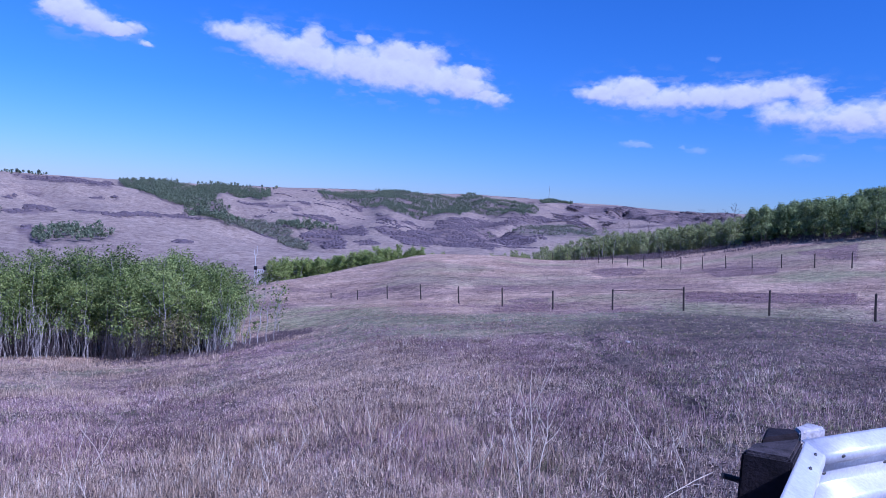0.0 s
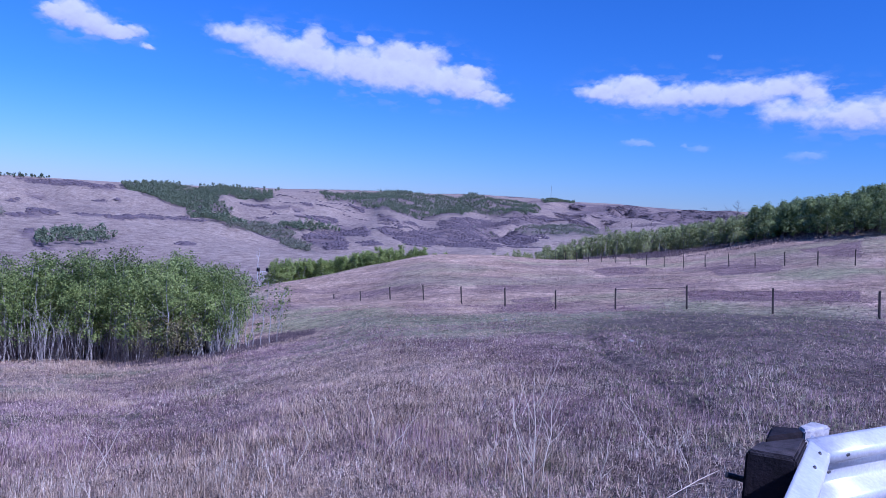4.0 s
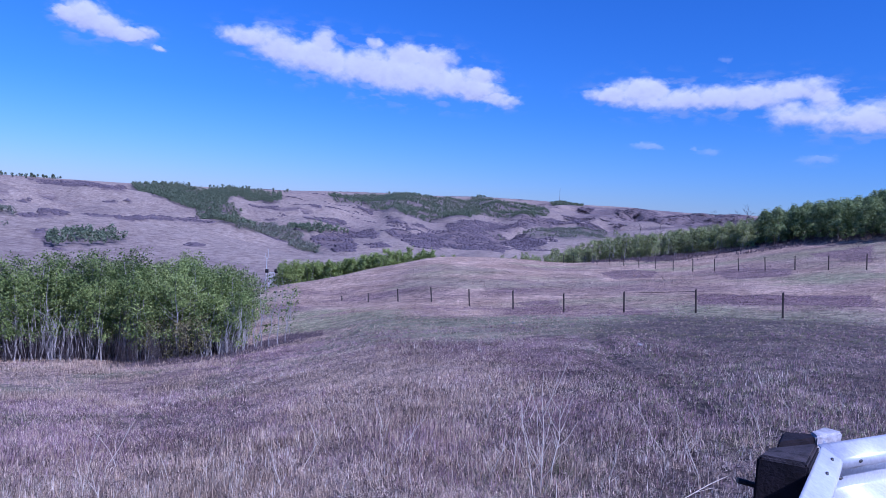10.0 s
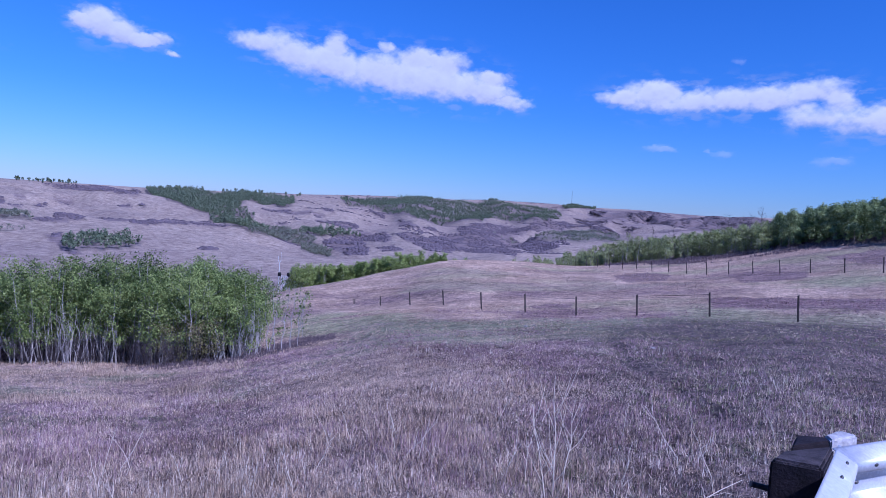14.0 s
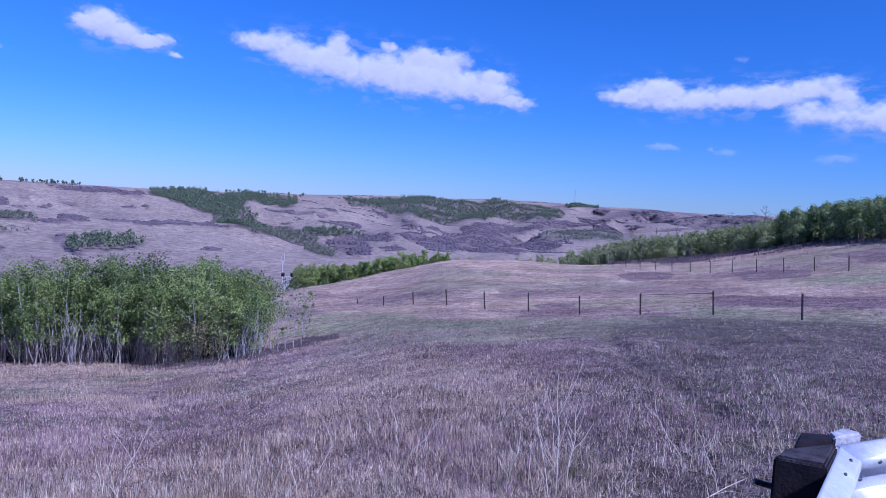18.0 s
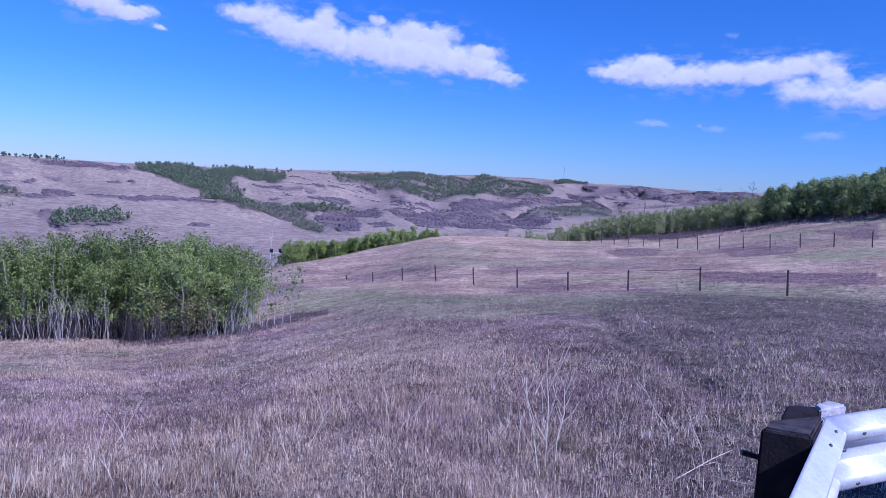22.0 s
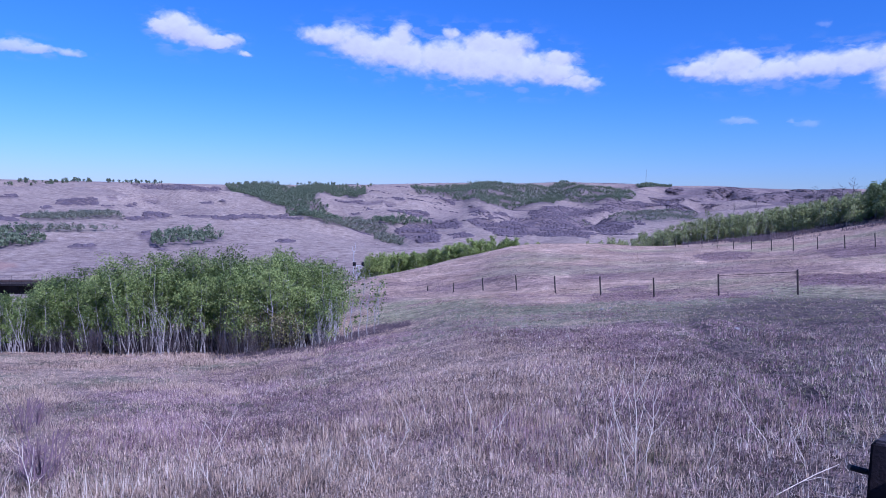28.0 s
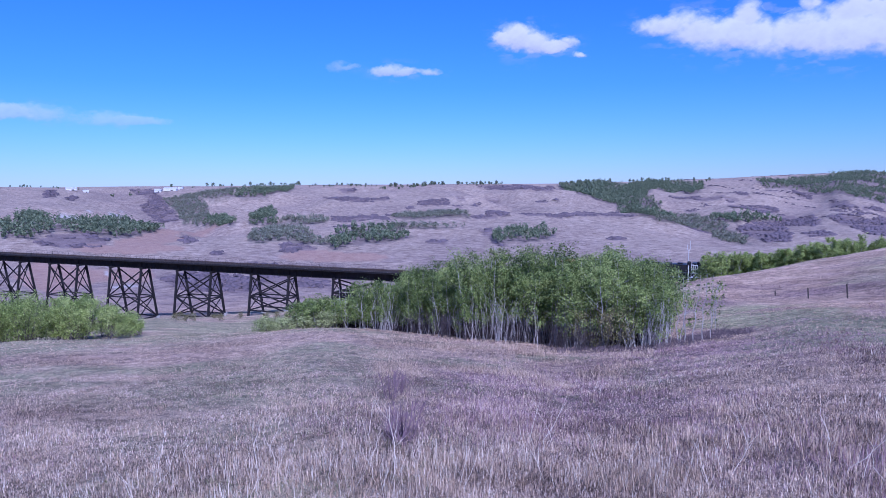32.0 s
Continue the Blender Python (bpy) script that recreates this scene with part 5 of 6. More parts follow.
def far_shrubs():
    """Low rounded thickets: each bush a lumpy dome of twigs."""
    rng = np.random.default_rng(19)
    p = scattered(rng, "shrub", 3.4, 2600)
    p = p[fbm(p[:, 0] / 22, p[:, 1] / 22, 3, 97) > -0.16]
    b, d = rng.uniform(-9, 16, 40000), 760 * (2900 / 760) ** rng.uniform(0, 1, 40000)
    q = np.stack([-d * np.sin(np.radians(b)), d * np.cos(np.radians(b))], 1)
    folds = np.abs(fbm(q[:, 0] / 190, q[:, 1] / 75, 4, 98))
    q = q[(folds < 0.035 + 0.03 * smooth(8, -9, b)) & (fbm(q[:, 0] / 60, q[:, 1] / 30, 3, 99) > -0.1)]
    p = np.concatenate([p, q])
    m = len(p)
    away = np.hypot(p[:, 0], p[:, 1])
    grown = np.clip(away / 1200, 1, 1.6)
    wide, high = rng.uniform(1.2, 3.4, m) * grown, rng.uniform(0.5, 1.8, m) * grown * (1 - 0.6 * smooth(1400, 1900, away))
    turn = np.linspace(0, 2 * np.pi, 7)[:-1]
    ring = [(1.0, -0.15), (0.85, 0.55)]
    v = np.zeros((m, 13, 3))
    for k, (r, z) in enumerate(ring):
        lump = rng.uniform(0.75, 1.2, (m, 6))
        v[:, 6 * k:6 * k + 6, 0] = wide[:, None] * r * lump * np.cos(turn + 0.5 * k)
        v[:, 6 * k:6 * k + 6, 1] = wide[:, None] * r * lump * np.sin(turn + 0.5 * k)
        v[:, 6 * k:6 * k + 6, 2] = high[:, None] * z * lump
    v[:, 12, 2] = high * rng.uniform(0.85, 1.2, m)
    v += np.column_stack([p, ground(p[:, 0], p[:, 1])])[:, None, :]
    i = np.arange(6)
    j = (i + 1) % 6
    one = np.concatenate([np.stack([i, j, j + 6], 1), np.stack([i, j + 6, i + 6], 1), np.stack([i + 6, j + 6, np.full(6, 12)], 1)])
    f = (one[None] + 13 * np.arange(m)[:, None, None]).reshape(-1, 3)
    tagged(new("far_thickets", mesh_of("far_thickets", v.reshape(-1, 3), f, FAR_TWIG, True)), "grey-purple leafless thickets on the far slopes", "thicket", kind="stuff")


def far_growth():
    far_trees("far_woods", "wood", 9, FAR_LEAF, 4.8, 10500, 9.0, 2.1, 22, 1.3, "green poplar woods on the far valley slopes")
    far_trees("far_grey_woods", "grey", 29, FAR_GREY, 4.5, 2200, 6.0, 2.2, 18, 1.1, "half-leafed grey-green poplar scrub in the far coulees")
    far_shrubs()


def rim_trees():
    """Single trees along the plateau's rim, against the sky."""
    rng = np.random.default_rng(33)
    sizes = {h: [make_tree("rim_tree", 400 + int(10 * h) + k, h, 0.42 * h, 260, 0.13 * h, FAR_LEAF, GREY_BARK, 0.05, 0.02, 6, "small round tree on the valley's rim", "tree", 3, 0.16) for k in range(2)] for h in (3.5, 5.5, 8.0)}
    rows = ((41, 47.5, 1330, 26, 3.5), (35.5, 41, 1330, 44, 5.0), (30.5, 34.5, 1345, 38, 4.2), (47.5, 58, 1420, 34, 4.5), (60, 70, 1440, 26, 3.2), (14, 25, 1500, 26, 6.0))
    for b0, b1, r, count, tall in rows:
        for _ in range(count):
            b = rng.uniform(b0, b1)
            want = tall * rng.uniform(0.6, 1.7)
            plant(sizes[min(sizes, key=lambda q: abs(q - want))], rng, polar(b, r + rng.uniform(0, 50)), "rim trees")
    settle([t for v in sizes.values() for t in v])


rim_trees()
far_growth()


# ---- fences ----
LEAN = 5.0  # the old posts lean a little downhill


def fence(name, start, way, spacing, count, tall, label, extra=2, sink=(), brace=None):
    """Posts on the ground along a line, with three wires."""
    rng = np.random.default_rng(11)
    root = thing(name, Matrix.Identity(4), label, "fence")
    bm = bmesh.new()
    bmesh.ops.create_cone(bm, cap_ends=True, segments=8, radius1=0.055, radius2=0.049, depth=tall + 0.4, matrix=Matrix.Translation((0, 0, tall / 2 - 0.2)))
    for v in bm.verts:
        if v.co.z > tall - 0.05:
            v.co.z += 0.03 * v.co.x / 0.06
    first, tops = None, []
    for k in range(-extra, count):
        x, y = start[0] + way[0] * spacing * k, start[1] + way[1] * spacing * k
        z = float(ground(x, y)[0])
        if first is None:
            ob = first = part("post", bm, POST_WOOD, root)
        else:
            ob = new("post", first.data)
            ob.parent = root
        lean = (rng.normal(0, 0.9), rng.normal(0, 0.9))
        low = sink[k - count] if k - count >= -len(sink) else 0.0
        z -= low
        ob.matrix_basis = pose(x, y, z - rng.uniform(0, 0.08), lean[0], lean[1] - LEAN)
        tops.append((x, y, z))
    if brace is not None:
        a, b = tops[brace], tops[brace + 1]
        rail = bmesh.new()
        off = math.tan(radians(LEAN)) * 0.9 * tall
        tube(rail, [(a[0] - off, a[1], a[2] + 0.9 * tall), (b[0] - off, b[1], b[2] + 0.9 * tall)], [0.014, 0.011], 7)
        part("brace_rail", rail, POST_WOOD, root, "thin dark brace rail between two posts")
    for h in (0.35, 0.7, 1.05):
        for a, b in zip(tops, tops[1:]):
            wire = bmesh.new()
            off = math.tan(radians(LEAN)) * h * tall / 1.25
            m = ((a[0] + b[0]) / 2 - off, (a[1] + b[1]) / 2, (a[2] + b[2]) / 2 + h * tall / 1.25 - 0.04)
            tube(wire, [(a[0] - off, a[1], a[2] + h * tall / 1.25), m, (b[0] - off, b[1], b[2] + h * tall / 1.25)], [0.004] * 3, 3)
            part("wire", wire, WIRE, root)


fence("lower_fence", (19.2, 28.8), (-0.648, 0.762), 4.5, 11, 1.3, "dark weathered wooden post and wire fence across the pasture", 2, (0.1, 0.2, 0.45, 0.8), 4)
fence("upper_fence", (36.2, 58.2), (-0.273, 0.962), 4.0, 16, 1.42, "dark wooden post fence climbing the hill below the wood", 5)


# ---- railway ----
def on_track(s, side=0.0, z=0.0):
    """A point s along the railway, side metres to the camera's side, z over the rails."""
    return Vector((RAIL_FROM[0] + RAIL_WAY[0] * s + RAIL_WAY[1] * side, RAIL_FROM[1] + RAIL_WAY[1] * s - RAIL_WAY[0] * side, RAIL + z))


TRACK_TURN = math.degrees(math.atan2(RAIL_WAY[1], RAIL_WAY[0]))


def along(s, side=0.0, z=0.0):
    p = on_track(s, side, z)
    return pose(p.x, p.y, p.z, 0, 0, TRACK_TURN)


TOWER, GAP = 12.2, 13.7


def tower_at(s):
    root = thing("trestle_tower", along(s), "braced dark steel trestle tower on concrete footings", "trestle", "trestle towers")
    top, half, batter = -3.0, 1.45, 0.16
    feet = {}
    for x in (0.0, TOWER):
        p = on_track(s + x)
        f = float(ground(p.x, p.y)[0]) - RAIL
        feet[x] = f
        for sgn in (-1, 1):
            bm = bmesh.new()
            y1 = sgn * (half + batter * (top - f))
            bar(bm, (x, sgn * half, top), (x, y1, f + 0.2), 0.55, 0.45, (1, 0, 0))
            part("leg", bm, STEEL, root)
            bm = bmesh.new()
            box(bm, (1.1, 1.1, 0.8), (x, y1, f + 0.0), bevel=0.06)
            part("footing", bm, CONCRETE, root, "pale concrete footing")
        bm = bmesh.new()
        bar(bm, (x, -half - 0.4, top + 0.15), (x, half + 0.4, top + 0.15), 0.5, 0.5)
        part("cap_beam", bm, STEEL, root)
    mid = (feet[0.0] + feet[TOWER]) / 2
    levels = [top - 0.4, (top + mid) / 2 - 0.6, mid + 0.8]
    w = lambda z: half + batter * (top - z)
    def member(name, a, b, wide, deep, up=(0, 0, 1)):
        bm = bmesh.new()
        bar(bm, a, b, wide, deep, up)
        part(name, bm, STEEL, root)

    for z0, z1 in zip(levels, levels[1:]):
        for sgn in (-1, 1):  # bracing along the track
            member("brace", (0, sgn * w(z0), z0), (TOWER, sgn * w(z1), z1), 0.34, 0.22, (0, 1, 0))
            member("brace", (TOWER, sgn * w(z0), z0), (0, sgn * w(z1), z1), 0.34, 0.22, (0, 1, 0))
        for x in (0.0, TOWER):  # bracing across
            member("brace", (x, -w(z0), z0), (x, w(z1), z1), 0.24, 0.18, (1, 0, 0))
            member("brace", (x, w(z0), z0), (x, -w(z1), z1), 0.24, 0.18, (1, 0, 0))
    for z in levels[1:]:
        for sgn in (-1, 1):
            member("strut", (0, sgn * w(z), z), (TOWER, sgn * w(z), z), 0.36, 0.3)
        for x in (0.0, TOWER):
            member("strut", (x, -w(z), z), (x, w(z), z), 0.3, 0.3)


def bridge():
    first = -4 * (TOWER + GAP)
    tower = first
    while tower < ABUTMENT - 14:
        tower_at(tower)
        tower += TOWER + GAP
    last = ABUTMENT
    # plate girders, span by span
    root = thing("bridge_deck", along(0), "long black plate girder railway deck with walkway and railing", "bridge")
    marks = sorted([first - 6] + [v for k in range(14) for v in (first + k * (TOWER + GAP), first + k * (TOWER + GAP) + TOWER) if v < last] + [last])
    for a, b in zip(marks, marks[1:]):
        for side in (-1.05, 1.05):
            bm = bmesh.new()
            box(bm, (b - a - 0.12, 0.05, 1.7), ((a + b) / 2, side, -1.85))
            box(bm, (b - a - 0.12, 0.42, 0.07), ((a + b) / 2, side, -0.98))
            box(bm, (b - a - 0.12, 0.42, 0.07), ((a + b) / 2, side, -2.72))
            n = int((b - a) / 1.7)
            for k in range(n + 1):
                box(bm, (0.09, 0.3, 1.66), (a + 0.15 + (b - a - 0.3) * k / n, side, -1.85))
            part("girder", bm, STEEL, root)
    bm = bmesh.new()
    s = first - 6
    while s < last:
        box(bm, (0.26, 3.6, 0.26), (s, 0, -0.31))
        s += 0.6
    tagged(part("tie", bm, TIE, root), kind="stuff")
    for y in (-0.72, 0.72):
        bm = bmesh.new()
        box(bm, (last - first + 6, 0.07, 0.16), ((first - 6 + last) / 2, y, -0.09))
        part("rail", bm, RAIL_STEEL, root)
    for y in (-2.3, 2.3):
        bm = bmesh.new()
        box(bm, (last - first + 6, 0.95, 0.06), ((first - 6 + last) / 2, y, -0.42))
        box(bm, (last - first + 6, 0.10, 0.30), ((first - 6 + last) / 2, y * 1.18, -0.50))
        part("walkway", bm, STEEL, root)
        bm = bmesh.new()
        s = first - 6
        while s < last:
            box(bm, (0.035, 0.035, 1.1), (s, y * 1.18, 0.12))
            s += 2.4
        for z in (0.2, 0.65):
            box(bm, (last - first + 6, 0.03, 0.03), ((first - 6 + last) / 2, y * 1.18, z))
        part("railing", bm, STEEL, root)
    # abutment
    root = thing("abutment", along(last), "grey concrete bridge abutment set into the slope", "abutment")
    bm = bmesh.new()
    box(bm, (2.4, 5.6, 6), (1.2, 0, -3.75), bevel=0.08)
    box(bm, (5.0, 0.6, 5.2), (3.6, 2.5, -3.35), bevel=0.05)
    box(bm, (5.0, 0.6, 5.2), (3.6, -2.5, -3.35), bevel=0.05)
    part("wall", bm, CONCRETE, root)
    # track on its ballast bed
    root = thing("railway_track", along(last), "single railway track on grey ballast in a cutting", "track", kind="structure")
    long = 260.0
    bm = bmesh.new()
    v = [bm.verts.new(p) for x in (1.0, long) for p in ((x, -3.2, -0.85), (x, -1.7, -0.22), (x, 1.7, -0.22), (x, 3.2, -0.85))]
    for k in range(3):
        bm.faces.new((v[k], v[k + 1], v[k + 5], v[k + 4]))
    bm.faces.new(v[:4])
    bm.faces.new(v[4:])
    part("ballast", bm, BALLAST, root)
    for y in (-0.72, 0.72):
        bm = bmesh.new()
        box(bm, (long, 0.07, 0.16), (long / 2 + 0.5, y, -0.08))
        part("rail", bm, RAIL_STEEL, root)
    bm = bmesh.new()
    for k in range(int(long / 0.6)):
        box(bm, (0.24, 2.6, 0.2), (1 + 0.6 * k, 0, -0.2))
    tagged(part("tie", bm, TIE, root), kind="stuff")


bridge()

WHITE_PAINT = plain("white_paint", (0.58, 0.58, 0.57), 0.5, 0, 0.12, 4, 30)
BLACK_PAINT = plain("black_paint", (0.018, 0.018, 0.02), 0.4, 0, 0.3, 1.5, 20)
RED_PAINT = plain("red_orange_paint", (0.46, 0.06, 0.035), 0.45, 0, 0.15, 1.5, 20)
GALVANISED = plain("galvanised_steel", (0.70, 0.70, 0.71), 0.38, 0.35, 0.14, 9, 70, 0.06)
DARK_GLASS = plain("dark_glass", (0.02, 0.025, 0.03), 0.08, 0, 0.1)
# Creosote brown taken near black: the posts' shaded faces put into the colour.
SHADED_GUARD_WOOD = plain("shaded_creosoted_timber", (0.018, 0.0125, 0.015), 0.85, 0, 0.6, 14, 70, 0.4)
TOP_WOOD = plain("split_timber_top", (0.07, 0.056, 0.058), 0.95, 0, 0.6, 18, 90, 0.6)
# Weathered wood in its sunlit tone, for the blockout's right side only.
LIT_WOOD = plain("sunlit_weathered_timber", (0.50, 0.48, 0.48), 0.9, 0, 0.5, 14, 80, 0.6)
BOLT = plain("bolt_steel", (0.12, 0.115, 0.11), 0.55, 0.8, 0.3, 60, 200)


def signal():
    """Block signals: a tall mast, and a caged ladder with two heads, on the near side of the track."""
    root = thing("railway_signal", along(189.3, 3.6), "white railway signal mast with black heads and caged ladder", "signal")
    bm = bmesh.new()
    tube(bm, [(0, 0, -0.9), (0, 0, 5.0), (0, 0, 7.2)], [0.09, 0.085, 0.06], 8)
    part("mast", bm, WHITE_PAINT, root)
    bm = bmesh.new()
    tube(bm, [(0, 0, 7.2), (-0.28, 0, 7.7), (-0.28, 0, 8.6)], [0.04, 0.035, 0.03], 5)
    tube(bm, [(0, 0, 7.2), (0.28, 0, 7.7), (0.28, 0, 9.4)], [0.04, 0.035, 0.03], 5)
    for z in (8.0, 8.5, 9.0):
        bar(bm, (0.28, -0.3, z), (0.28, 0.3, z), 0.04)
    part("antenna", bm, WHITE_PAINT, root)
    for x in (0.12, 2.0):
        bm = bmesh.new()
        box(bm, (0.7, 0.35, 0.85), (x, 0, 4.75), bevel=0.1)
        head = part("signal_head", bm, BLACK_PAINT, root, "black signal head with hood")
        bm = bmesh.new()
        tube(bm, [(x, -0.15, 4.9), (x, -0.55, 4.88)], [0.14, 0.15], 10)
        part("hood", bm, BLACK_PAINT, head)
    bm = bmesh.new()
    for x in (0.55, 1.75):
        for y in (-0.35, 0.35):
            bar(bm, (x, y, 1.0), (x, y, 4.5), 0.07)
    for z in (2.0, 2.8, 3.6, 4.4):
        for y in (-0.35, 0.35):
            bar(bm, (0.55, y, z), (1.75, y, z), 0.07)
        for x in (0.55, 1.75):
            bar(bm, (x, -0.35, z), (x, 0.35, z), 0.07)
    part("cage", bm, WHITE_PAINT, root, "white tubular safety cage")
    bm = bmesh.new()
    for x in (0.95, 1.35):
        bar(bm, (x, 0, -0.9), (x, 0, 4.5), 0.06)
    for k in range(16):
        bar(bm, (0.95, 0, -0.6 + 0.32 * k), (1.35, 0, -0.6 + 0.32 * k), 0.04)
    part("ladder", bm, WHITE_PAINT, root)


signal()


# ---- train ----
def locomotive(name, front_cab, label, cab_paint):
    """A diesel road engine 18 m long; x = 0 is its leading end, it runs towards -x. The camera's side is -y."""
    root = thing(name, along(400), label, "locomotive", "train")
    L = 18.2
    turn = (lambda x: x) if front_cab else (lambda x: L - x)

    def piece(pname, x0, x1, y, z0, z1, mat, lab="", bevel=0.06, shift=0.0):
        bm = bmesh.new()
        a, b = turn(x0), turn(x1)
        box(bm, (abs(b - a), y, z1 - z0), ((a + b) / 2, shift, (z0 + z1) / 2), bevel=bevel)
        return part(pname, bm, mat, root, lab)

    piece("frame", 0.6, 17.6, 3.0, 1.15, 1.55, BLACK_PAINT)
    for y in (-1.52, 1.52):
        piece("sill_stripe", 0.7, 17.5, 0.03, 1.50, 1.60, WHITE_PAINT, "white sill stripe", 0, y)
    nose = piece("nose", 0.9, 2.6, 2.5, 1.55, 3.4, cab_paint, "", 0.35)
    cab = piece("cab", 2.5, 5.6, 3.0, 1.55, 4.35, cab_paint, "", 0.12)
    for y in (-1.51, 1.51):
        bm = bmesh.new()
        for x in (3.1, 4.4):
            box(bm, (0.9, 0.02, 0.75), (turn(x + 0.2), y, 3.55))
        part("side_window", bm, DARK_GLASS, cab)
        if not front_cab:
            continue
        bm = bmesh.new()
        a, b = turn(5.7), turn(6.6)
        q = [bm.verts.new(p) for p in ((a, y * 0.995, 4.0), (turn(6.3), y * 0.995, 4.0), (turn(7.6), y * 0.995, 1.62), (turn(6.9), y * 0.995, 1.62))]
        bm.faces.new(q)
        got = bmesh.ops.extrude_face_region(bm, geom=bm.faces[:])["geom"]
        bmesh.ops.translate(bm, verts=[g for g in got if isinstance(g, bmesh.types.BMVert)], vec=(0, 0.02 if y > 0 else -0.02, 0))
        part("stripe", bm, WHITE_PAINT, root, "slanting white stripe")
    bm = bmesh.new()
    box(bm, (0.03, 2.2, 0.6), (turn(2.48), 0, 3.8))
    part("windscreen", bm, DARK_GLASS, cab)
    piece("cab_roof", 2.3, 5.8, 2.9, 4.35, 4.55, BLACK_PAINT, "", 0.08)
    piece("hood_red_panel", 5.6, 7.0, 2.96, 1.55, 4.2, cab_paint, "", 0.05)
    hood = piece("long_hood", 7.0, 16.7, 2.9, 1.55, 4.2, BLACK_PAINT, "", 0.1)
    piece("radiator", 13.4, 16.4, 3.15, 3.3, 4.45, BLACK_PAINT, "", 0.15)
    piece("rear_panel", 15.6, 16.9, 2.98, 1.6, 3.3, BLACK_PAINT, "", 0.04)
    for x in (8.2, 10.4, 12.6):
        bm = bmesh.new()
        bmesh.ops.create_cone(bm, cap_ends=True, segments=14, radius1=0.6, radius2=0.55, depth=0.3, matrix=Matrix.Translation((turn(x), 0, 4.3)))
        part("roof_fan", bm, BLACK_PAINT, hood)
    piece("fuel_tank", 7.0, 11.2, 2.6, 0.35, 1.15, BLACK_PAINT, "", 0.15)
    # the mark on the hood as plain white bars, and number bars
    for y in (-1.46, 1.46):
        if front_cab:
            bm = bmesh.new()
            x0, z0, z1, t = 9.0, 2.35, 3.6, 0.2
            for a, b in (((x0, z1), (x0 + 1.3, z1)), ((x0, z0), (x0 + 1.3, z0)), ((x0, z0), (x0, z1)), ((x0 + 1.3, z0), (x0 + 1.5, z1)), ((x0 + 1.5, z1), (x0 + 2.4, z0)), ((x0 + 2.4, z0), (x0 + 2.6, z1))):
                bar(bm, (turn(a[0]), y, a[1]), (turn(b[0]), y, b[1]), t, 0.03, (0, 1, 0))
            part("mark", bm, WHITE_PAINT, hood, "white looping mark of plain bars")
        bm = bmesh.new()
        for k in range(4):
            box(bm, (0.15, 0.03, 0.26), (turn(13.6 - 0.26 * k), y, 2.95))
        part("number_bar", bm, WHITE_PAINT, hood, "white number reduced to bars")
    # handrails and steps
    for y in (-1.55, 1.55):
        bm = bmesh.new()
        for k in range(10):
            x = turn(1.0 + 1.8 * k)
            bar(bm, (x, y, 1.55), (x, y, 2.5), 0.035)
        bar(bm, (turn(1.0), y, 2.5), (turn(17.2), y, 2.5), 0.035)
        part("handrail", bm, WHITE_PAINT, root)
    # trucks with wheels
    for x in (3.9, 14.3):
        bm = bmesh.new()
        for y in (-1.1, 1.1):
            box(bm, (4.6, 0.25, 0.55), (turn(x), y, 0.7), bevel=0.08)
        truck = part("truck", bm, BLACK_PAINT, root)
        for dx in (-1.8, 0, 1.8):
            bm = bmesh.new()
            for y in (-0.75, 0.75):
                bmesh.ops.create_cone(bm, cap_ends=True, segments=20, radius1=0.51, radius2=0.51, depth=0.14, matrix=Matrix.Translation((0, y, 0)) @ pose(0, 0, 0, 90))
            bmesh.ops.create_cone(bm, cap_ends=True, segments=8, radius1=0.1, radius2=0.1, depth=1.6, matrix=pose(0, 0, 0, 90))
            wheel = part("wheelset", bm, RAIL_STEEL, truck)
            wheel.location = (turn(x) + dx, 0, 0.51)
            WHEELS.append(wheel)
    for x, y in ((0.3, 0), (17.9, 0)):
        bm = bmesh.new()
        box(bm, (0.7, 0.3, 0.3), (turn(x), 0, 0.9), bevel=0.05)
        part("coupler", bm, RAIL_STEEL, root)
    bm = bmesh.new()
    for y in (-0.35, 0.35):
        bmesh.ops.create_cone(bm, cap_ends=True, segments=12, radius1=0.12, radius2=0.12, depth=0.08, matrix=Matrix.Translation((turn(0.9), y, 2.9)) @ pose(0, 0, 0, 0, 90))
    part("headlight", bm, WHITE_PAINT, nose)
    return root


WHEELS = []
LEAD = locomotive("lead_locomotive", True, "black and red-orange diesel locomotive with white stripes", RED_PAINT)
REAR = locomotive("trailing_locomotive", False, "black diesel locomotive coupled behind, running hood first", BLACK_PAINT)


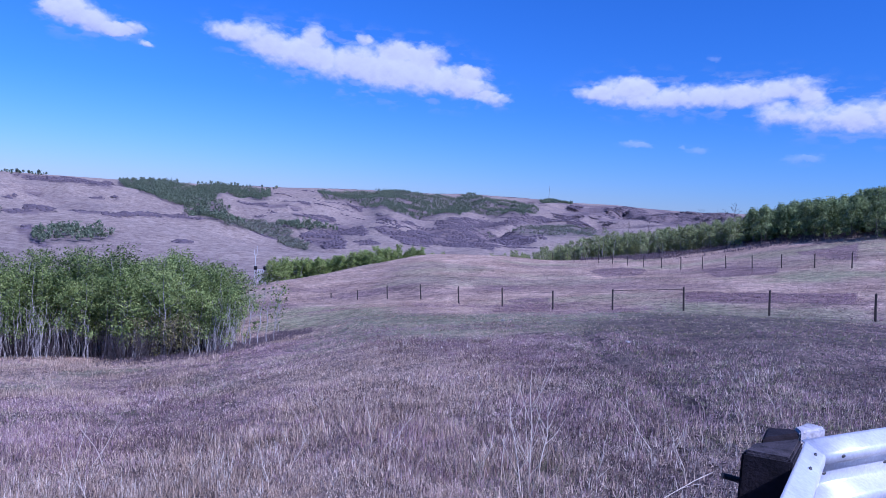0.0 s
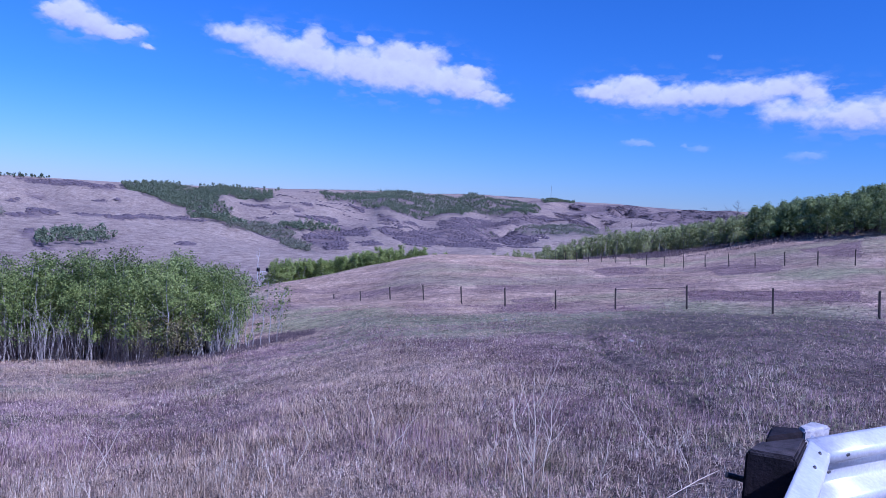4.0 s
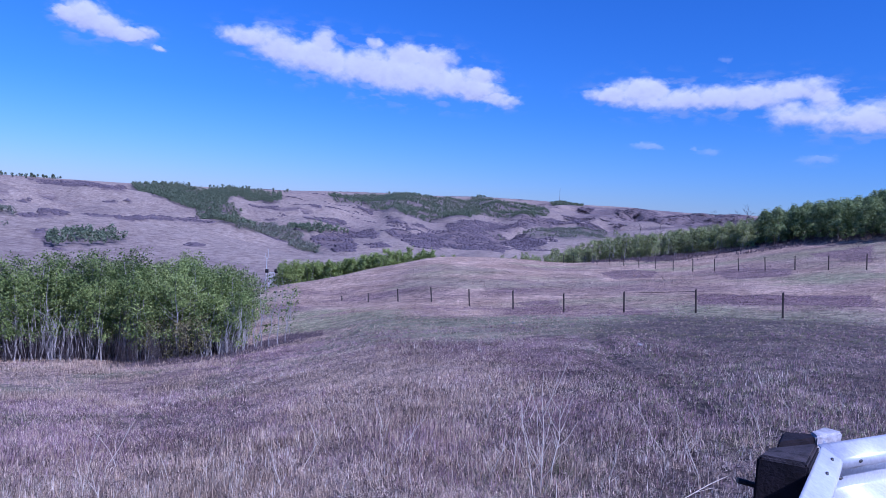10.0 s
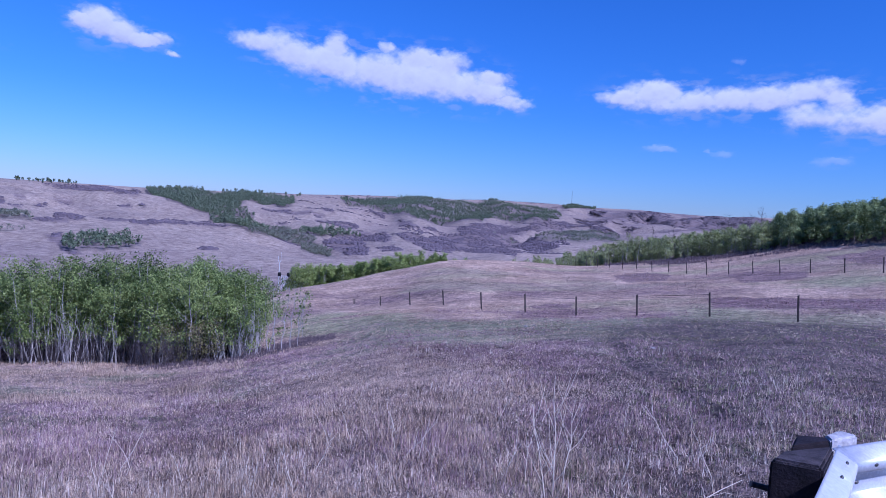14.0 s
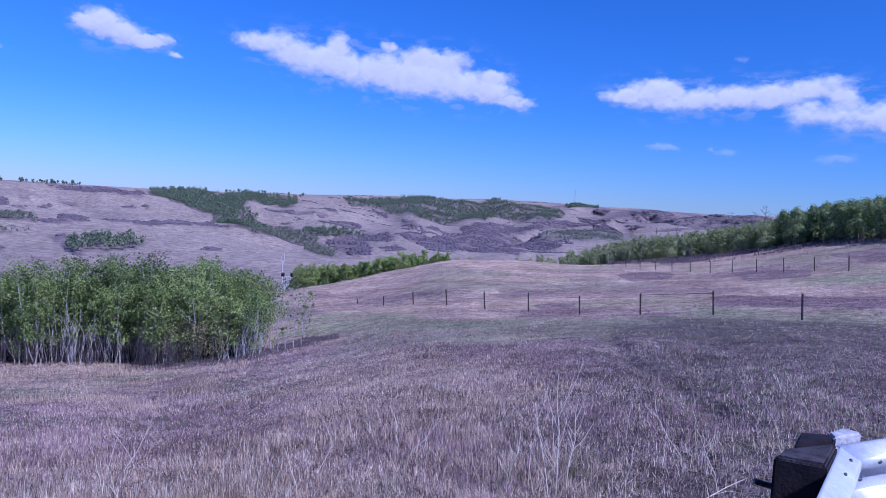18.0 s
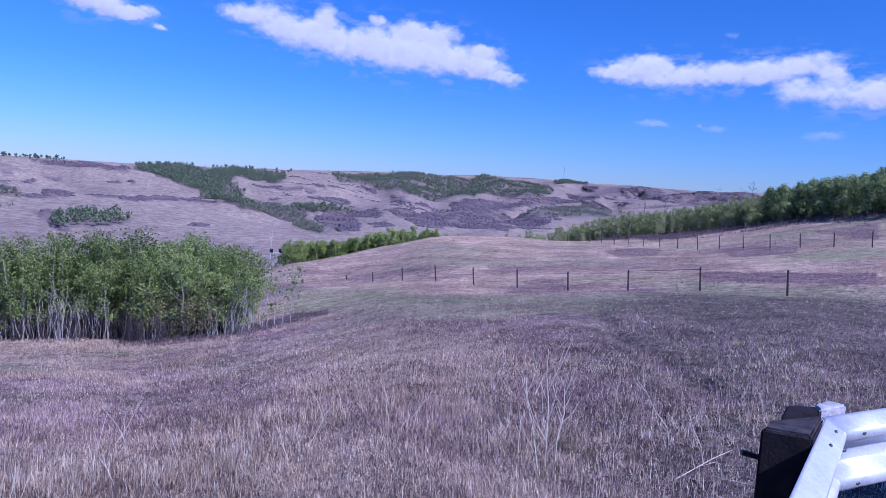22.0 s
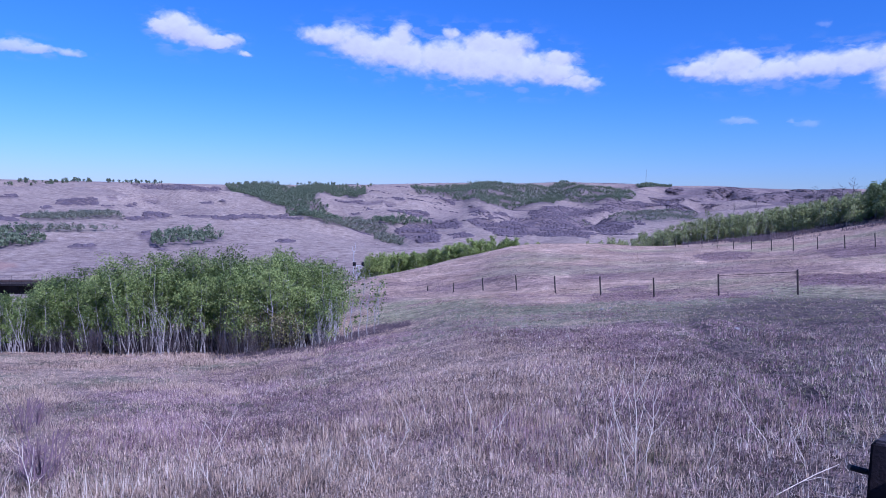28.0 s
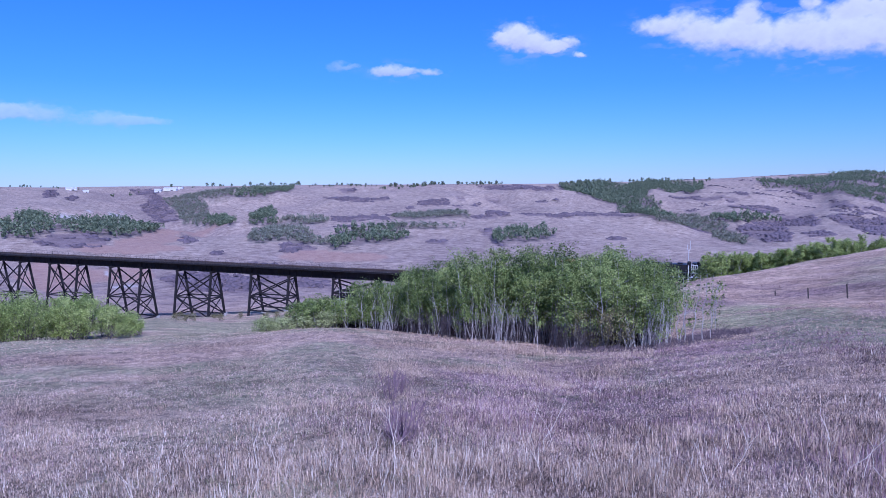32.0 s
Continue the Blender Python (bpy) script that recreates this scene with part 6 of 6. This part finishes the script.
# ---- guardrail at the road's edge ----
def guardrail():
    root = thing("guardrail", Matrix.Identity(4), "galvanised corrugated steel guardrail bolted to dark wooden posts", "guardrail")

    def prism(name, corners, tops, foot, mat, label):
        bm = bmesh.new()
        up = [bm.verts.new((x, y, z + EYE)) for (x, y), z in zip(corners, tops)]
        low = [bm.verts.new((x, y, foot + EYE)) for x, y in corners]
        bm.faces.new(up)
        bm.faces.new(low[::-1])
        for k in range(4):
            bm.faces.new((low[k], low[(k + 1) % 4], up[(k + 1) % 4], up[k]))
        bmesh.ops.recalc_face_normals(bm, faces=bm.faces[:])
        bmesh.ops.bevel(bm, geom=bm.edges[:], offset=0.008, segments=2, affect="EDGES")
        bmesh.ops.subdivide_edges(bm, edges=bm.edges[:], cuts=1)
        return part(name, bm, mat, root, label)

    prism("post", [(1.11, 2.29), (1.26, 2.23), (1.42, 2.46), (1.25, 2.50)], (-0.80, -0.80, -0.80, -0.845), -2.3, SHADED_GUARD_WOOD, "dark creosoted square post with split top")
    prism("blockout", [(1.31, 2.55), (1.51, 2.645), (1.525, 2.70), (1.42, 2.73)], (-0.832, -0.832, -0.832, -0.842), -1.2, SHADED_GUARD_WOOD, "dark creosoted wooden blockout")
    # Added pale piece: sunlight on the blockout's right face put into colour.
    prism("end_board", [(1.508, 2.638), (1.665, 2.725), (1.62, 2.79), (1.52, 2.71)], (-0.824, -0.824, -0.826, -0.828), -1.2, LIT_WOOD, "bleached pale board on the blockout")
    prism("weathered_top", [(1.118, 2.292), (1.256, 2.236), (1.412, 2.456), (1.252, 2.492)], (-0.792, -0.794, -0.790, -0.835), -0.842, TOP_WOOD, "grey weathered and split top of the post")
    # corrugated rail: height against depth
    shape = [(0.0, 0.0), (-0.006, 0.010), (-0.032, 0.066), (-0.042, 0.074), (-0.066, 0.074), (-0.076, 0.066), (-0.104, 0.008), (-0.112, 0.0),
             (-0.186, 0.0), (-0.196, 0.008), (-0.224, 0.066), (-0.234, 0.074), (-0.262, 0.074), (-0.272, 0.066), (-0.306, 0.010), (-0.312, 0.0)]
    corner, top = Vector((1.475, 2.545, EYE - 0.825)), EYE - 0.825
    for label, way, long, start in (("near_rail", Vector((-0.565, -0.825, 0)), 2.3, -0.06), ("far_rail", Vector((0.894, 0.447, 0)), 4.0, -0.02)):
        way.normalize()
        out = Vector((-way.y, way.x, 0)) if label == "near_rail" else Vector((way.y, -way.x, 0))
        bm = bmesh.new()
        rows = []
        for d, back in ((0.0, 0), (0.35, 0), (long, 0)):
            rows.append([bm.verts.new(corner + way * (start + d) + out * (q + (0.004 if label == "near_rail" else 0)) + Vector((0, 0, z))) for z, q in shape])
        for r0, r1 in zip(rows, rows[1:]):
            for k in range(len(shape) - 1):
                bm.faces.new((r0[k], r0[k + 1], r1[k + 1], r1[k]))
        bmesh.ops.recalc_face_normals(bm, faces=bm.faces[:])
        for f in bm.faces:
            f.smooth = True
        got = bmesh.ops.solidify(bm, geom=bm.faces[:], thickness=0.004)
        rail = part("rail", bm, GALVANISED, root, "bright galvanised corrugated rail")
        spots = ((0.09, -0.022, 0.045), (0.27, -0.022, 0.045)) if label == "near_rail" else ((0.13, -0.050, 0.074), (0.13, -0.252, 0.074), (0.14, -0.150, 0.0), (0.55, -0.150, 0.0))
        for d, z, q in spots:
            bm = bmesh.new()
            bmesh.ops.create_icosphere(bm, subdivisions=2, radius=1, matrix=Matrix.Translation(corner + way * d + out * (q + 0.002) + Vector((0, 0, z))) @ way.to_track_quat("X", "Z").to_matrix().to_4x4() @ Matrix.Diagonal((0.014, 0.006, 0.008, 1)))
            part("bolt", bm, BOLT, rail, "dull steel splice bolt")
    bm = bmesh.new()
    tube(bm, [(1.25, 2.42, EYE - 0.965), (1.17, 2.42, EYE - 0.953), (1.11, 2.42, EYE - 0.94)], [0.011, 0.011, 0.011], 8)
    part("bolt_tail", bm, BOLT, root, "threaded bolt end sticking out of the post")
    # a second post carries the rail further on
    way = Vector((0.894, 0.447, 0))
    p = corner + way * 3.2 + Vector((-0.447, 0.894, 0)) * 0.26
    prism("post", [(p.x - 0.1, p.y - 0.1), (p.x + 0.1, p.y - 0.1), (p.x + 0.1, p.y + 0.1), (p.x - 0.1, p.y + 0.1)], (-0.8,) * 4, -2.3, SHADED_GUARD_WOOD, "dark creosoted square post")


guardrail()


# ---- distance: mast, farm buildings ----
def far_mast():
    p = spot(-8.95, 2450)
    root = thing("radio_mast", pose(p.x, p.y, p.z), "thin lattice radio mast on the far plateau", "mast")
    bm = bmesh.new()
    tube(bm, [(0, 0, -2), (0, 0, 40), (0, 0, 52)], [0.5, 0.45, 0.25], 4)
    part("pole", bm, GREY_BARK, root)


far_mast()


def farm(bearing, r, turn, sizes):
    """White farm buildings with pitched roofs on the plateau's rim."""
    for k, (dx, long, wide, tall) in enumerate(sizes):
        x, y = polar(bearing - math.degrees(dx / r), r + 12 * k)
        root = thing("farm_building", pose(x, y, float(ground(x, y)[0]) - 0.3, 0, 0, turn), "white farm building with a pale pitched roof on the rim", "building", "farm buildings")
        bm = bmesh.new()
        box(bm, (long, wide, tall), (0, 0, tall / 2))
        part("wall", bm, WHITE_PAINT, root)
        bm = bmesh.new()
        v = [bm.verts.new((sx * (long / 2 + 0.4), sy, z)) for sx in (-1, 1) for sy, z in ((-wide / 2 - 0.4, tall - 0.1), (0, tall + wide * 0.28), (wide / 2 + 0.4, tall - 0.1))]
        bm.faces.new((v[0], v[1], v[4], v[3]))
        bm.faces.new((v[1], v[2], v[5], v[4]))
        bm.faces.new((v[0], v[2], v[1]))
        bm.faces.new((v[3], v[4], v[5]))
        bm.faces.new((v[0], v[3], v[5], v[2]))
        bmesh.ops.recalc_face_normals(bm, faces=bm.faces[:])
        part("roof", bm, GALVANISED, root)
        bm = bmesh.new()
        box(bm, (long * 0.2, 0.1, tall * 0.55), (long * 0.15, -wide / 2 - 0.05, tall * 0.3))
        part("door", bm, GREY_BARK, root)


farm(57.9, 1385, 40, [(0, 24, 10, 4.2), (-22, 12, 8, 4.5), (18, 9, 7, 3.2)])
farm(64.8, 1440, 60, [(0, 18, 9, 3.5), (24, 10, 8, 3.0)])


# ---- clouds: thin glowing sheets of vapour far off, light and shade painted on ----
def cloud_material():
    m, n, l, b = material("cloud", 1.0)
    at = n.new("ShaderNodeVertexColor")
    at.layer_name = "vapour"
    sep = n.new("ShaderNodeSeparateColor")
    l.new(at.outputs[0], sep.inputs[0])
    # Brightness comes from emission; the ramp paints sunlit tops and shaded undersides.
    em = n.new("ShaderNodeEmission")
    shade = ramp(n, l, sep.outputs[1], [(0.0, (0.60, 0.62, 0.70)), (0.45, (0.82, 0.83, 0.85)), (1.0, (0.98, 0.99, 0.97))])
    l.new(shade.outputs[0], em.inputs[0])
    em.inputs[1].default_value = CLOUD_GLOW
    tr = n.new("ShaderNodeBsdfTransparent")
    mx = n.new("ShaderNodeMixShader")
    l.new(sep.outputs[0], mx.inputs[0])
    l.new(tr.outputs[0], mx.inputs[1])
    l.new(em.outputs[0], mx.inputs[2])
    l.new(mx.outputs[0], n["Material Output"].inputs[0])
    return m


CLOUD_GLOW = 0.73
CLOUD = cloud_material()


def cloud(seed, bearing, height, wide, tall, puffs, thick=1.0, label="white fair-weather cloud with a soft ragged edge"):
    """A cloud 4 km off; puffs (across, up, radius, flatness) in degrees from its middle."""
    R, step = 4000.0, 0.035
    nx, ny = int(wide / step), int(tall / step)
    u, v = np.meshgrid(np.linspace(-wide / 2, wide / 2, nx), np.linspace(-tall / 2, tall / 2, ny), indexing="ij")
    wu = u + 0.34 * fbm(u * 0.9 + seed, v * 1.4, 4, seed) + 0.05 * fbm(u * 5, v * 6 + seed, 3, seed + 7)
    wv = v + 0.28 * fbm(u * 0.9 - seed, v * 1.4 + 5, 4, seed + 3) + 0.04 * fbm(u * 5 + 3, v * 6, 3, seed + 9)
    dens, lit, halo = np.zeros_like(u), np.zeros_like(u), np.zeros_like(u)
    for a, b, r, flat in puffs:
        r, flat = r * 1.12, flat * 1.12
        q = ((wu - a) / r) ** 2 + ((wv - b) / (r * flat)) ** 2
        d = np.clip(1.6 - q, 0, None)
        lit += d * np.clip(0.55 + 0.5 * (wv - b) / (r * flat), 0, 1)
        dens += d
        halo += np.exp(-0.5 * q)
    detail = fbm(u * 2.2 + seed, v * 3.0, 5, seed + 13)
    alpha = smooth(-0.05, 1.9, dens + 0.42 * detail * smooth(0, 0.5, dens)) * thick
    alpha = np.maximum(alpha, 0.3 * thick * smooth(0.0, 0.6, fbm(u * 0.9 + seed, v * 2.2, 5, seed + 21) + 0.1) * smooth(0.0, 1.0, halo))
    lit = np.clip(lit / np.maximum(dens, 0.05) + 0.16 * detail, 0, 1)
    edge = np.minimum(np.minimum(u + wide / 2, wide / 2 - u), np.minimum(v + tall / 2, tall / 2 - v))
    alpha = alpha * smooth(0, 0.15, edge)
    az, el = np.radians(bearing - u), np.radians(height + v)
    P = np.stack([-R * np.sin(az) * np.cos(el), R * np.cos(az) * np.cos(el), R * np.sin(el) + EYE], -1).reshape(-1, 3)
    i, j = np.meshgrid(np.arange(nx - 1), np.arange(ny - 1), indexing="ij")
    f = np.stack([i * ny + j, (i + 1) * ny + j, (i + 1) * ny + j + 1, i * ny + j + 1], -1).reshape(-1, 4)
    keep = (alpha.ravel()[f] > 0.003).any(1)
    me = mesh_of("cloud", P, f[keep], CLOUD, True)
    col = me.color_attributes.new("vapour", "FLOAT_COLOR", "POINT")
    col.data.foreach_set("color", np.stack([alpha, lit, lit, np.ones_like(lit)], -1).astype(np.float32).ravel())
    tagged(new("cloud", me), label, "cloud", "clouds", kind="structure")


cloud(3, 28.2, 11.45, 10, 4.4, [(-1.7, 0.55, 1.05, 0.85), (-0.5, 0.35, 1.15, 0.75), (0.7, 0.05, 1.0, 0.65), (-2.6, 0.4, 0.6, 0.6), (1.6, -0.25, 0.7, 0.5), (2.9, -0.1, 0.8, 0.35), (2.0, -0.45, 0.8, 0.3), (4.0, -1.0, 0.4, 0.4)])
cloud(5, 8.0, 11.2, 30, 8, [(-10.5, 1.1, 1.4, 0.4), (-8.0, 0.9, 1.7, 0.55), (-6.0, 0.0, 1.9, 0.5), (-4.0, 0.3, 1.6, 0.6), (-3.6, 1.6, 0.8, 0.8), (-2.0, -0.6, 2.0, 0.5),
                            (0.6, 0.0, 1.9, 0.6), (3.2, 1.15, 1.3, 0.45), (6.0, 0.9, 1.5, 0.45), (0.5, 1.7, 0.6, 0.5), (2.2, -1.0, 2.0, 0.5), (4.2, -0.1, 1.9, 0.55), (5.6, -1.1, 2.0, 0.5), (8.4, -1.0, 1.7, 0.6), (10.0, -1.5, 1.5, 0.4), (11.6, -2.3, 1.4, 0.3), (9.8, -0.2, 1.0, 0.4)])
cloud(8, -24.0, 9.2, 32, 7, [(-12.2, 0.6, 1.3, 0.38), (-10.0, 0.7, 1.8, 0.5), (-8.6, 1.2, 1.3, 0.45), (-7.0, 0.3, 1.7, 0.45), (-4.5, 0.5, 1.8, 0.42), (-2.0, 0.6, 1.9, 0.42), (0.5, 0.7, 1.9, 0.42),
                             (3.0, 1.2, 1.6, 0.4), (4.2, 0.3, 1.0, 0.5), (2.2, -0.8, 1.6, 0.4), (5.5, -1.1, 2.0, 0.42), (8.5, -0.9, 2.0, 0.5), (11.5, -0.6, 2.2, 0.5), (13.5, -0.7, 1.6, 0.45)])
cloud(12, -16.2, 5.7, 6, 2.4, [(-0.8, 0.1, 0.8, 0.3), (0.1, 0.0, 0.6, 0.3)], 0.33, "faint small wisp of cloud")
cloud(13, -20.4, 5.6, 4, 2, [(0, 0, 0.6, 0.35), (-1.0, 0.2, 0.3, 0.4)], 0.25, "faint small wisp of cloud")
cloud(14, -28.2, 5.1, 6, 2.4, [(-0.4, 0, 1.0, 0.25), (0.5, 0, 0.7, 0.3)], 0.25, "faint small wisp of cloud")
cloud(15, -20.9, 12.6, 3, 2, [(0, 0, 0.5, 0.35)], 0.2, "faint small wisp of cloud")
cloud(16, 39.2, 9.4, 9, 2.4, [(-1.6, 0.0, 0.9, 0.4), (-0.4, 0.05, 1.0, 0.4), (0.6, 0.0, 0.7, 0.4), (2.4, 0.0, 0.9, 0.28)], 0.75, "small flat white cloud")
cloud(17, 43.9, 9.75, 5, 2, [(-0.5, 0, 0.9, 0.35), (0.7, 0, 0.6, 0.35)], 0.3, "faint small wisp of cloud")
cloud(18, 68.0, 5.45, 10, 2.4, [(-2, 0, 2.2, 0.2), (1, -0.05, 2.4, 0.18)], 0.5, "long thin streak of cloud")
cloud(19, 61.2, 5.05, 10, 2, [(-1, 0, 2.4, 0.18), (1.5, 0, 1.8, 0.15)], 0.35, "long thin streak of cloud")


# ---- what moves ----
def motions():
    speed, lead_at = 13.6, 181.0
    for ob, behind in ((LEAD, 0.0), (REAR, 18.3)):
        walk(ob, [(t, along(lead_at + behind - speed * (t - 30.4))) for t in (0.0, 32.0)])


motions()
